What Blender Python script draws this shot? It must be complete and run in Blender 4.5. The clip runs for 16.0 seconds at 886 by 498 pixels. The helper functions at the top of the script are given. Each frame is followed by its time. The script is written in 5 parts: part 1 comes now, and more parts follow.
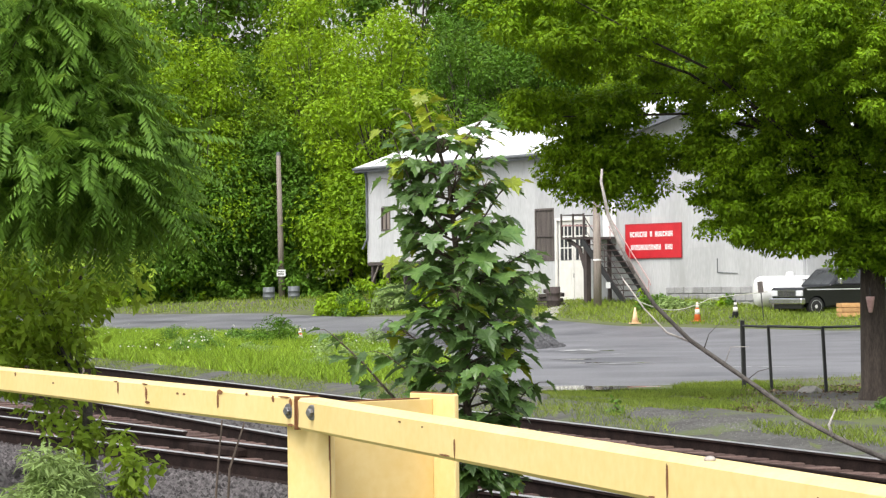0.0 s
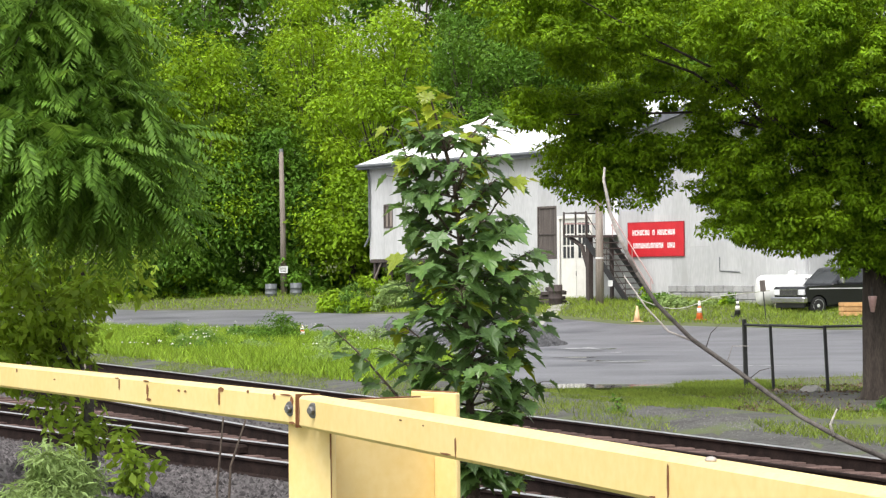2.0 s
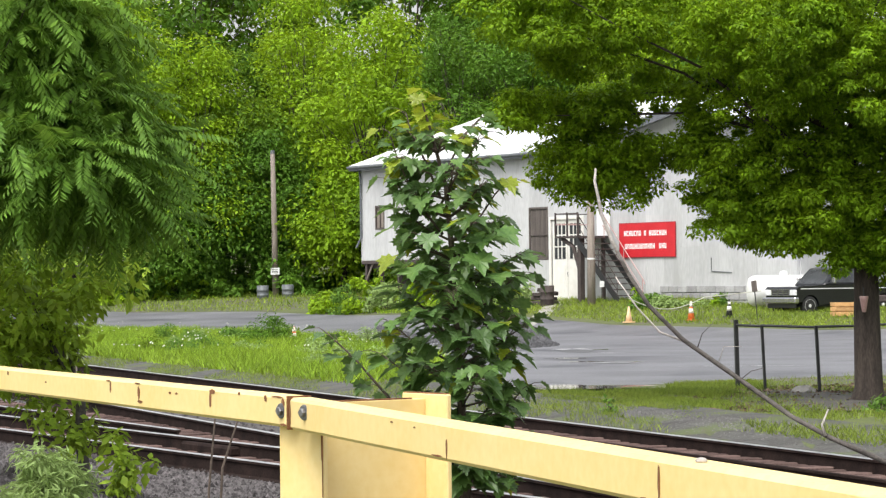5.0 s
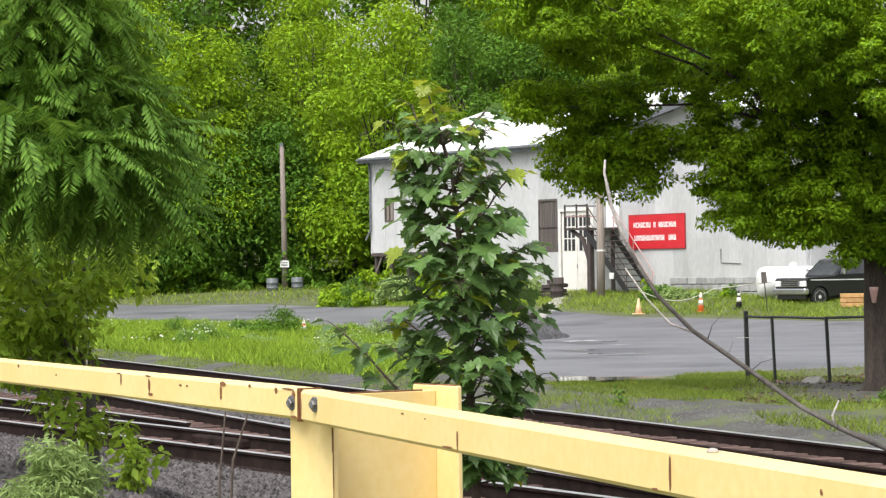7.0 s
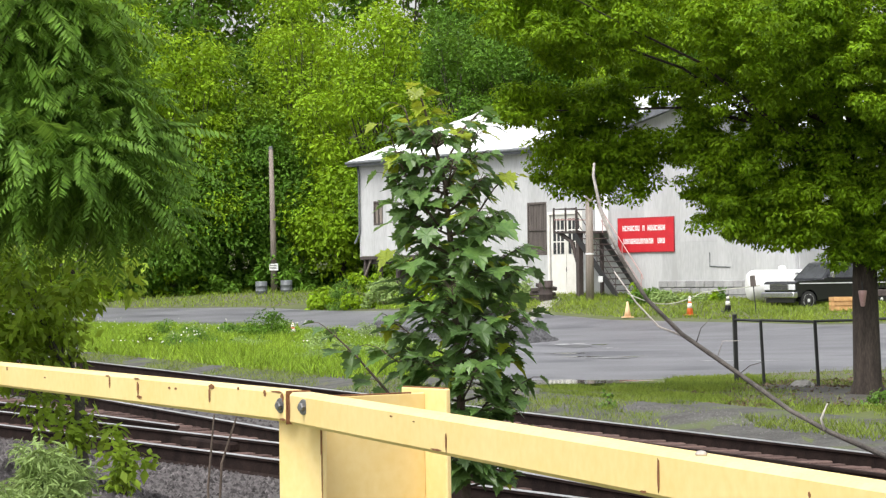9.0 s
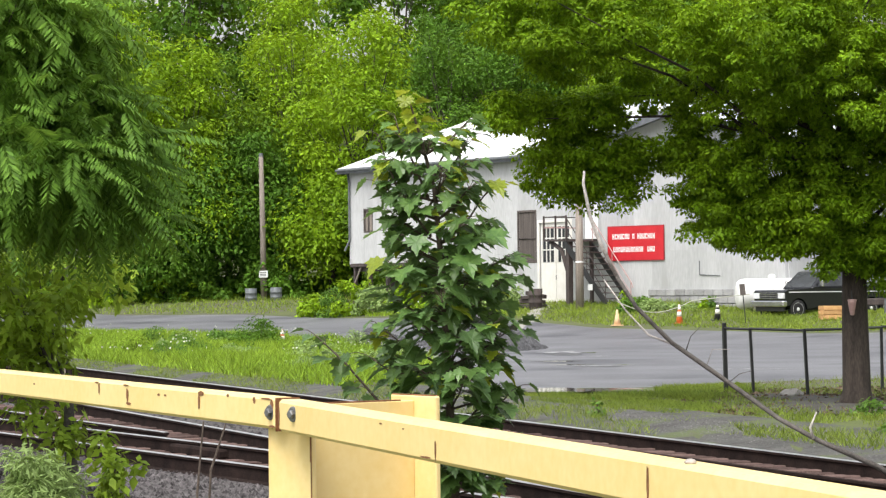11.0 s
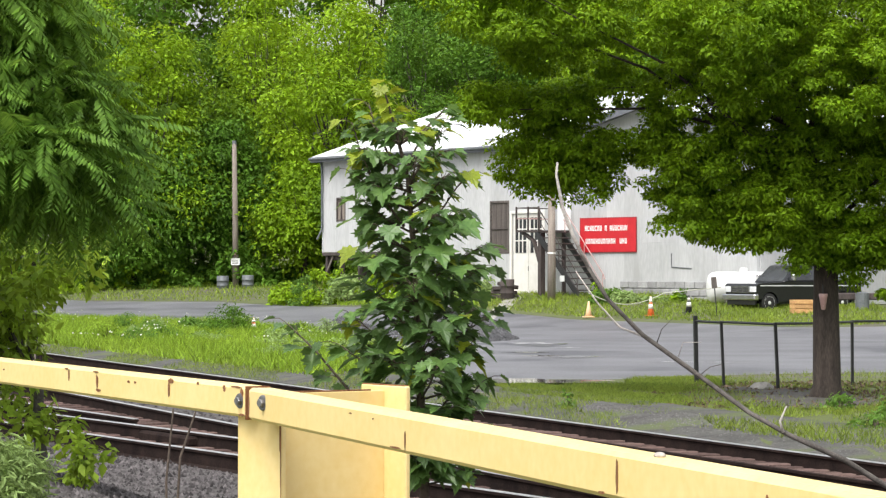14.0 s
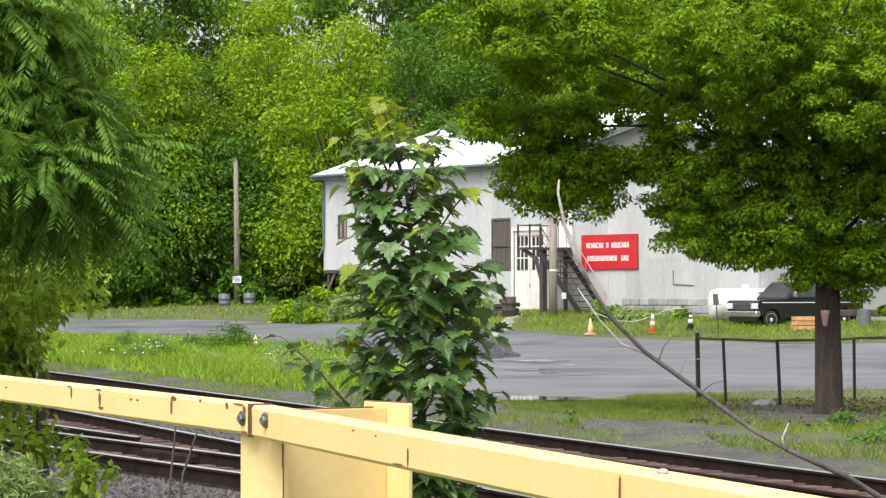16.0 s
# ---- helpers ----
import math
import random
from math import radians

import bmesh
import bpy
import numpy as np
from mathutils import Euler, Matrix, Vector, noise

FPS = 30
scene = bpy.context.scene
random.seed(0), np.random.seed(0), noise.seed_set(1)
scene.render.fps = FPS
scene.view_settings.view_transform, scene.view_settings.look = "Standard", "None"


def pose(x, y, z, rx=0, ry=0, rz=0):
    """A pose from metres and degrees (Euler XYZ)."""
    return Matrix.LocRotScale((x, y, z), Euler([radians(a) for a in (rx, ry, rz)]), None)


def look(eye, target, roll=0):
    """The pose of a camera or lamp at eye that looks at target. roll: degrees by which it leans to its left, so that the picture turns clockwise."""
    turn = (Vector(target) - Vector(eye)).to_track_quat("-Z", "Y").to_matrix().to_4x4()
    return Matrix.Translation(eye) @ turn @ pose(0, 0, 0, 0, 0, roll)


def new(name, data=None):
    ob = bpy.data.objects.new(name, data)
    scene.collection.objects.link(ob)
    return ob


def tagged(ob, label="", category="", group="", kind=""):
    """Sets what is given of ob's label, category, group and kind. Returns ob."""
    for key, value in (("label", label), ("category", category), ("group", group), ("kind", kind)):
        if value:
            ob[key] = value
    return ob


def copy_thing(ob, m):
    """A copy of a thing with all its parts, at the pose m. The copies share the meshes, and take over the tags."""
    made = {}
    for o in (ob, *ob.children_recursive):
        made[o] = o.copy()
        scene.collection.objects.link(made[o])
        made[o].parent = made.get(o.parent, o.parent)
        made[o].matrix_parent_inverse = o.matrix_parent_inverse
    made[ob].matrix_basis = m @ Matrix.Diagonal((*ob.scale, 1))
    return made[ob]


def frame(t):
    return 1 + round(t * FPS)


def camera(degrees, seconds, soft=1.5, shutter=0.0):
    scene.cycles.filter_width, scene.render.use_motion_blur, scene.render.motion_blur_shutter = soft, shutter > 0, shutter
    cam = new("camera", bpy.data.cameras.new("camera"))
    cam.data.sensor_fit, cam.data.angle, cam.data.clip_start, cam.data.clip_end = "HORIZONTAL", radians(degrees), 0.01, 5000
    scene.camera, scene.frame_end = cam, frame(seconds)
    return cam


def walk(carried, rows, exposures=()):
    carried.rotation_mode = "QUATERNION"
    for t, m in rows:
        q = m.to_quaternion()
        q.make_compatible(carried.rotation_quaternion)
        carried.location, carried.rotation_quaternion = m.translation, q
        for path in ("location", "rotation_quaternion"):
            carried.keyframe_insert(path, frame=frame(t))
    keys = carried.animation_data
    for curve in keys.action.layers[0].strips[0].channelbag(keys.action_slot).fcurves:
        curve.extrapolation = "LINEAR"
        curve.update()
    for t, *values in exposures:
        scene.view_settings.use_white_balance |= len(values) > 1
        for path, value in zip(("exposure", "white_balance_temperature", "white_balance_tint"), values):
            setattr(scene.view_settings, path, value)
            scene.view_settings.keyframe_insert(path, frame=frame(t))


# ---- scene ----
cam = camera(18.0, 16.0, soft=1.3)
PATH = [
    (0.0, pose(-0.002, -0.006, 2.148), -0.893, 0.648, -0.708),
    (0.5, pose(-0.001, -0.001, 2.150), -0.913, 0.670, -0.627),
    (1.0, pose(0.002, -0.003, 2.150), -0.921, 0.667, -0.518),
    (1.5, pose(0.002, -0.002, 2.148), -0.896, 0.623, -0.507),
    (2.0, pose(-0.000, -0.000, 2.153), -0.943, 0.593, -0.449),
    (2.5, pose(-0.000, -0.001, 2.152), -0.952, 0.584, -0.590),
    (3.0, pose(0.004, -0.001, 2.150), -0.914, 0.564, -0.732),
    (3.5, pose(0.001, 0.000, 2.153), -0.739, 0.506, -0.750),
    (4.0, pose(0.002, -0.004, 2.155), -0.660, 0.763, -0.566),
    (6.5, pose(0.005, 0.002, 2.154), -0.955, 0.342, -0.767),
    (7.0, pose(0.001, 0.001, 2.152), -0.968, 0.459, -0.770),
    (7.5, pose(0.000, -0.005, 2.149), -0.985, 0.516, -0.711),
    (8.0, pose(-0.001, 0.000, 2.151), -0.914, 0.525, -0.624),
    (8.5, pose(-0.001, -0.000, 2.153), -0.916, 0.517, -0.580),
    (9.0, pose(0.002, -0.002, 2.150), -0.743, 0.522, -0.725),
    (9.5, pose(0.004, -0.010, 2.151), -0.557, 0.631, -0.695),
    (10.0, pose(0.003, -0.011, 2.148), -0.559, 0.671, -0.583),
    (12.5, pose(0.001, 0.004, 2.152), -0.387, 0.702, -0.396),
    (13.0, pose(0.001, -0.000, 2.152), -0.209, 0.735, -0.129),
    (13.5, pose(0.004, 0.001, 2.155), -0.110, 0.696, 0.017),
    (14.0, pose(0.003, 0.006, 2.152), 0.032, 0.464, 0.108),
    (14.5, pose(0.004, 0.001, 2.155), -0.212, 0.814, -0.045),
    (15.0, pose(0.004, -0.001, 2.155), -0.202, 0.836, -0.170),
    (15.5, pose(0.007, -0.003, 2.157), -0.033, 0.838, 0.031),
    (16.0, pose(0.000, -0.000, 2.150), -0.000, 0.822, -0.000),
]
walk(cam, [(t, m @ pose(0, 0, 0, 90 + pitch, 0, -yaw) @ pose(0, 0, 0, 0, 0, roll))
           for t, m, yaw, pitch, roll in PATH])

# ---- world and sun ----
world = bpy.data.worlds.new("overcast_sky")
scene.world = world
world.use_nodes = True
wn = world.node_tree.nodes
sky = wn.new("ShaderNodeTexSky")
sky.sky_type, sky.sun_disc = "NISHITA", False
sky.sun_elevation, sky.sun_rotation = radians(58), radians(212)
sky.air_density, sky.dust_density = 1.5, 4.0
soft_sky = wn.new("ShaderNodeHueSaturation")
soft_sky.inputs["Saturation"].default_value = 0.15
world.node_tree.links.new(sky.outputs[0], soft_sky.inputs["Color"])
world.node_tree.links.new(soft_sky.outputs[0], wn["Background"].inputs[0])
wn["Background"].inputs[1].default_value = 0.175
sun = new("sun", bpy.data.lights.new("sun", "SUN"))
sun.data.energy, sun.data.angle, sun.data.color = 2.1, radians(28), (1.0, 0.96, 0.88)
sun.matrix_world = look((-20, -24, 60), (0, 8, 0))
scene.view_settings.exposure = 0.46


# ---- materials ----
def mat(name, a, b, rough=0.8, scale=6.0, fine=60.0, bump=0.3, metal=0.0, island=0.0, spec=0.5, translucent=0.0, per_object=0.0,
        stain=None, stain_at=0.6, stain_scale=2.0, stretch=(1, 1, 1)):
    """Two colours mixed by coarse and fine noise, with relief; optional stains and variation from piece to piece."""
    m = bpy.data.materials.new(name)
    m.use_nodes = True
    nt = m.node_tree
    n, link = nt.nodes, nt.links.new
    bsdf = n["Principled BSDF"]
    co = n.new("ShaderNodeTexCoord")
    mp = n.new("ShaderNodeMapping")
    mp.inputs["Scale"].default_value = stretch
    link(co.outputs["Object"], mp.inputs[0])
    big, small = n.new("ShaderNodeTexNoise"), n.new("ShaderNodeTexNoise")
    for t, s in ((big, scale), (small, fine)):
        t.inputs["Scale"].default_value = s
        t.inputs["Detail"].default_value = 4
        link(mp.outputs[0], t.inputs["Vector"])
    add = n.new("ShaderNodeMath")
    add.operation = "MULTIPLY_ADD"
    add.inputs[1].default_value = 0.5
    half = n.new("ShaderNodeMath")
    half.operation = "MULTIPLY"
    half.inputs[1].default_value = 0.5
    link(big.outputs[0], half.inputs[0])
    link(small.outputs[0], add.inputs[0])
    link(half.outputs[0], add.inputs[2])
    ramp = n.new("ShaderNodeValToRGB")
    ramp.color_ramp.elements[0].position, ramp.color_ramp.elements[1].position = 0.36, 0.64
    ramp.color_ramp.elements[0].color, ramp.color_ramp.elements[1].color = (*a, 1), (*b, 1)
    link(add.outputs[0], ramp.inputs[0])
    colour = ramp.outputs[0]
    if stain:
        st = n.new("ShaderNodeTexNoise")
        st.inputs["Scale"].default_value, st.inputs["Detail"].default_value = stain_scale, 8
        link(mp.outputs[0], st.inputs["Vector"])
        sr = n.new("ShaderNodeValToRGB")
        sr.color_ramp.elements[0].position, sr.color_ramp.elements[1].position = stain_at, stain_at + 0.08
        link(st.outputs[0], sr.inputs[0])
        mx = n.new("ShaderNodeMix")
        mx.data_type = "RGBA"
        link(sr.outputs[0], mx.inputs[0])
        link(colour, mx.inputs[6])
        mx.inputs[7].default_value = (*stain, 1)
        colour = mx.outputs[2]
    if island or per_object:
        src = n.new("ShaderNodeNewGeometry").outputs["Random Per Island"] if island else n.new("ShaderNodeObjectInfo").outputs["Random"]
        rng = n.new("ShaderNodeMapRange")
        amount = island or per_object
        rng.inputs[3].default_value, rng.inputs[4].default_value = 1 - amount, 1 + amount
        link(src, rng.inputs[0])
        hs = n.new("ShaderNodeHueSaturation")
        link(rng.outputs[0], hs.inputs["Value"])
        link(colour, hs.inputs["Color"])
        colour = hs.outputs[0]
    link(colour, bsdf.inputs["Base Color"])
    bsdf.inputs["Roughness"].default_value = rough
    bsdf.inputs["Metallic"].default_value = metal
    bsdf.inputs["Specular IOR Level"].default_value = spec
    if bump:
        bp = n.new("ShaderNodeBump")
        bp.inputs["Strength"].default_value, bp.inputs["Distance"].default_value = bump, 0.02
        link(add.outputs[0], bp.inputs["Height"])
        link(bp.outputs[0], bsdf.inputs["Normal"])
    if translucent:
        tr = n.new("ShaderNodeBsdfTranslucent")
        warm = n.new("ShaderNodeHueSaturation")
        warm.inputs["Hue"].default_value, warm.inputs["Value"].default_value = 0.48, 1.3
        link(colour, warm.inputs["Color"])
        link(warm.outputs[0], tr.inputs[0])
        sh = n.new("ShaderNodeMixShader")
        sh.inputs[0].default_value = translucent
        link(bsdf.outputs[0], sh.inputs[1])
        link(tr.outputs[0], sh.inputs[2])
        link(sh.outputs[0], n["Material Output"].inputs[0])
    return m


def leaf_mat(name, a, b, vary=0.35, scale=0.6):
    return mat(name, a, b, rough=0.6, scale=scale, fine=9, bump=0, island=vary, translucent=0.34, spec=0.22)


GROUND = mat("ground_soil_and_grass", (0.06, 0.07, 0.028), (0.11, 0.135, 0.035), 0.95, 0.5, 14, 0.6, stain=(0.10, 0.088, 0.072), stain_at=0.54, stain_scale=0.35)
BALLAST = mat("ballast_bed", (0.04, 0.036, 0.036), (0.11, 0.10, 0.10), 0.95, 5, 45, 0.9)
NEAR_STONE = mat("dark_crushed_stone", (0.035, 0.031, 0.032), (0.12, 0.11, 0.113), 0.95, 6, 40, 0.3, island=0.7, spec=0.2)
SHOULDER = mat("gravel_shoulder", (0.035, 0.034, 0.032), (0.11, 0.107, 0.102), 0.95, 2, 18, 1.0, stain=(0.085, 0.105, 0.04), stain_at=0.52, stain_scale=0.7)
SOIL = mat("dark_gravelly_soil", (0.035, 0.031, 0.028), (0.10, 0.092, 0.085), 0.95, 3, 30, 0.8, stain=(0.075, 0.09, 0.035), stain_at=0.6, stain_scale=1.2)
STONE = mat("crushed_stone", (0.07, 0.068, 0.068), (0.165, 0.158, 0.158), 0.9, 6, 40, 0.3, island=0.45)
DARK_STONE = mat("dark_gravel", (0.035, 0.035, 0.039), (0.095, 0.095, 0.103), 0.85, 6, 40, 0.3, island=0.45)
ASPHALT = mat("weathered_asphalt", (0.075, 0.075, 0.085), (0.18, 0.18, 0.198), 0.55, 0.3, 22, 0.45, stain=(0.07, 0.071, 0.083), stain_at=0.55, stain_scale=0.2)
RAIL_STEEL = mat("rusty_rail_web", (0.010, 0.007, 0.007), (0.036, 0.024, 0.021), 0.95, 4, 60, 0.4, spec=0.08)
RAIL_HEAD = mat("polished_rail_head", (0.55, 0.54, 0.55), (0.78, 0.77, 0.78), 0.42, 3, 40, 0.05, metal=1.0)
SLEEPER = mat("creosoted_sleeper", (0.06, 0.04, 0.037), (0.19, 0.13, 0.117), 0.95, 4, 40, 0.6, spec=0.1, per_object=0.35, stretch=(1, 6, 1))
YELLOW = mat("yellow_paint", (0.81, 0.60, 0.245), (0.86, 0.67, 0.325), 0.45, 2, 22, 0.05, stain=(0.30, 0.13, 0.05), stain_at=0.74, stain_scale=6)
RUST = mat("rust", (0.13, 0.05, 0.02), (0.28, 0.12, 0.05), 0.9, 12, 80, 0.5)
BOLT = mat("galvanised_bolt", (0.14, 0.14, 0.15), (0.26, 0.26, 0.27), 0.5, 20, 90, 0.3, metal=0.7)
SIDING = mat("pale_grey_siding", (0.42, 0.425, 0.435), (0.535, 0.54, 0.55), 0.6, 0.8, 12, 0.1, stain=(0.40, 0.40, 0.405), stain_at=0.58, stain_scale=0.9, per_object=0.07, stretch=(1, 1, 0.25))
ROOFING = mat("bare_metal_roof", (0.68, 0.69, 0.71), (0.80, 0.81, 0.82), 0.45, 0.6, 9, 0.1, per_object=0.06)
FASCIA = mat("grey_fascia", (0.10, 0.11, 0.13), (0.17, 0.18, 0.20), 0.6, 3, 30, 0.1)
WHITE = mat("white_paint", (0.66, 0.64, 0.60), (0.78, 0.76, 0.73), 0.5, 3, 40, 0.1, stain=(0.5, 0.42, 0.36), stain_at=0.66, stain_scale=1.4)
WHITE_PLAIN = mat("white_enamel", (0.74, 0.74, 0.74), (0.82, 0.82, 0.82), 0.4, 3, 40, 0.05)
RED_DARK = mat("dark_red_edge", (0.28, 0.012, 0.02), (0.36, 0.02, 0.03), 0.5, 2, 30, 0.03)
RED = mat("red_signboard", (0.50, 0.012, 0.022), (0.60, 0.025, 0.035), 0.4, 2, 30, 0.03)
DARK_WOOD = mat("dark_stained_timber", (0.035, 0.028, 0.028), (0.09, 0.07, 0.065), 0.85, 4, 40, 0.4, stretch=(1, 1, 0.2))
GREY_WOOD = mat("weathered_grey_wood", (0.16, 0.13, 0.11), (0.30, 0.26, 0.23), 0.9, 4, 40, 0.5, per_object=0.15, stretch=(4, 4, 0.3))
SHUTTER = mat("brown_grey_boards", (0.06, 0.05, 0.047), (0.13, 0.11, 0.10), 0.85, 3, 40, 0.3, per_object=0.2, stretch=(3, 3, 0.3))
BLACK_STEEL = mat("black_painted_steel", (0.012, 0.012, 0.014), (0.03, 0.03, 0.032), 0.45, 8, 60, 0.1)
PINK_RAIL = mat("faded_red_handrail", (0.38, 0.22, 0.21), (0.52, 0.36, 0.34), 0.6, 8, 60, 0.2)
BARK = mat("brown_bark", (0.022, 0.017, 0.014), (0.075, 0.058, 0.048), 0.95, 5, 30, 1.0, stretch=(2, 2, 0.4))
PALE_BARK = mat("pale_dead_bark", (0.30, 0.27, 0.25), (0.56, 0.52, 0.49), 0.9, 7, 50, 0.5)
DEAD_BARK = mat("grey_brown_dead_bark", (0.045, 0.04, 0.036), (0.13, 0.115, 0.105), 0.9, 9, 60, 0.6)
TWIG = mat("brown_twig", (0.06, 0.045, 0.035), (0.13, 0.10, 0.08), 0.9, 9, 60, 0.3)
GLASS = mat("dark_glass", (0.03, 0.032, 0.035), (0.06, 0.065, 0.07), 0.08, 2, 20, 0.0)
CAR_BLACK = mat("black_car_paint", (0.008, 0.009, 0.012), (0.014, 0.015, 0.018), 0.12, 2, 20, 0.0, spec=0.7)
CHROME = mat("chrome", (0.62, 0.62, 0.64), (0.75, 0.75, 0.77), 0.18, 4, 40, 0.02, metal=1.0)
LENS = mat("headlight_lens", (0.55, 0.56, 0.58), (0.75, 0.76, 0.78), 0.1, 8, 40, 0.1)
TYRE = mat("black_rubber", (0.012, 0.012, 0.012), (0.03, 0.03, 0.03), 0.85, 8, 60, 0.2)
ORANGE = mat("orange_plastic", (0.62, 0.14, 0.03), (0.75, 0.22, 0.06), 0.5, 6, 40, 0.05)
FADED_ORANGE = mat("faded_cone_plastic", (0.72, 0.45, 0.26), (0.82, 0.58, 0.36), 0.55, 6, 40, 0.05)
COLLAR = mat("reflective_collar", (0.72, 0.70, 0.62), (0.84, 0.82, 0.74), 0.4, 6, 40, 0.02)
CRATE = mat("orange_brown_wood", (0.42, 0.22, 0.08), (0.60, 0.36, 0.16), 0.8, 5, 40, 0.3, per_object=0.2)
CONCRETE = mat("pale_concrete", (0.22, 0.21, 0.195), (0.34, 0.325, 0.305), 0.9, 2, 30, 0.3, per_object=0.12)
BLOCK = mat("grey_block_footing", (0.25, 0.25, 0.255), (0.37, 0.37, 0.375), 0.9, 2, 30, 0.4, per_object=0.2)
ZINC = mat("dull_galvanised_drum", (0.10, 0.11, 0.12), (0.18, 0.195, 0.205), 0.6, 5, 40, 0.2, metal=0.3)
PALE_PATCH = mat("pale_patch", (0.34, 0.34, 0.35), (0.52, 0.52, 0.53), 0.7, 3, 30, 0.2, stain=(0.12, 0.12, 0.13), stain_at=0.55, stain_scale=2.5)
WET_FILM = mat("thin_water_film", (0.04, 0.04, 0.04), (0.06, 0.06, 0.06), 0.45, 1, 8, 0.0, spec=1.0)
WATER = mat("still_puddle_water", (0.03, 0.03, 0.03), (0.045, 0.045, 0.045), 0.06, 1, 8, 0.0, spec=0.9)
ROPE = mat("pale_rope", (0.42, 0.42, 0.36), (0.56, 0.56, 0.48), 0.9, 30, 90, 0.2)
LEAF_FAR = leaf_mat("far_bright_foliage", (0.15, 0.272, 0.008), (0.255, 0.40, 0.015), 0.4, 0.22)
LEAF_FAR_MID = leaf_mat("far_mid_foliage", (0.085, 0.175, 0.010), (0.15, 0.26, 0.017), 0.4, 0.22)
LEAF_FAR_DARK = leaf_mat("far_deep_and_shaded_foliage", (0.06, 0.15, 0.012), (0.115, 0.23, 0.02), 0.4, 0.3)
LEAF_LEFT = leaf_mat("pinnate_foliage", (0.09, 0.192, 0.025), (0.165, 0.30, 0.037), 0.35)
LEAF_RIGHT = leaf_mat("locust_foliage", (0.118, 0.232, 0.005), (0.21, 0.345, 0.009), 0.36)
LEAF_MAPLE = mat("maple_leaf", (0.072, 0.148, 0.048), (0.136, 0.232, 0.076), 0.34, 8, 30, 0.2, per_object=0.3, translucent=0.36)
LEAF_MAPLE_INNER = mat("maple_leaf_joined", (0.07, 0.152, 0.038), (0.142, 0.248, 0.062), 0.38, 8, 30, 0.2, island=0.35, translucent=0.38)
LEAF_YOUNG = mat("young_maple_leaf", (0.22, 0.29, 0.02), (0.34, 0.42, 0.035), 0.4, 8, 30, 0.1, per_object=0.25, translucent=0.4)
LEAF_SHRUB = leaf_mat("shrub_foliage", (0.08, 0.18, 0.025), (0.15, 0.27, 0.045), 0.35)
LEAF_ELDER = leaf_mat("box_elder_foliage", (0.19, 0.31, 0.028), (0.32, 0.45, 0.045), 0.4)
LEAF_PALE = leaf_mat("feathery_pale_foliage", (0.20, 0.30, 0.09), (0.31, 0.42, 0.155), 0.3)
GRASS = leaf_mat("meadow_grass", (0.15, 0.265, 0.02), (0.27, 0.40, 0.04), 0.45, 0.25)
VERGE = leaf_mat("dull_verge_grass", (0.115, 0.18, 0.025), (0.22, 0.285, 0.045), 0.45, 0.5)
BANK = leaf_mat("dull_bank_grass", (0.135, 0.215, 0.028), (0.255, 0.335, 0.045), 0.4, 0.2)
FLOWER = mat("white_wildflowers", (0.62, 0.64, 0.55), (0.78, 0.78, 0.70), 0.7, 6, 40, 0, translucent=0.3)
DEADLEAF = mat("leaf_litter", (0.09, 0.06, 0.04), (0.20, 0.14, 0.10), 0.95, 6, 40, 0.2, island=0.4)


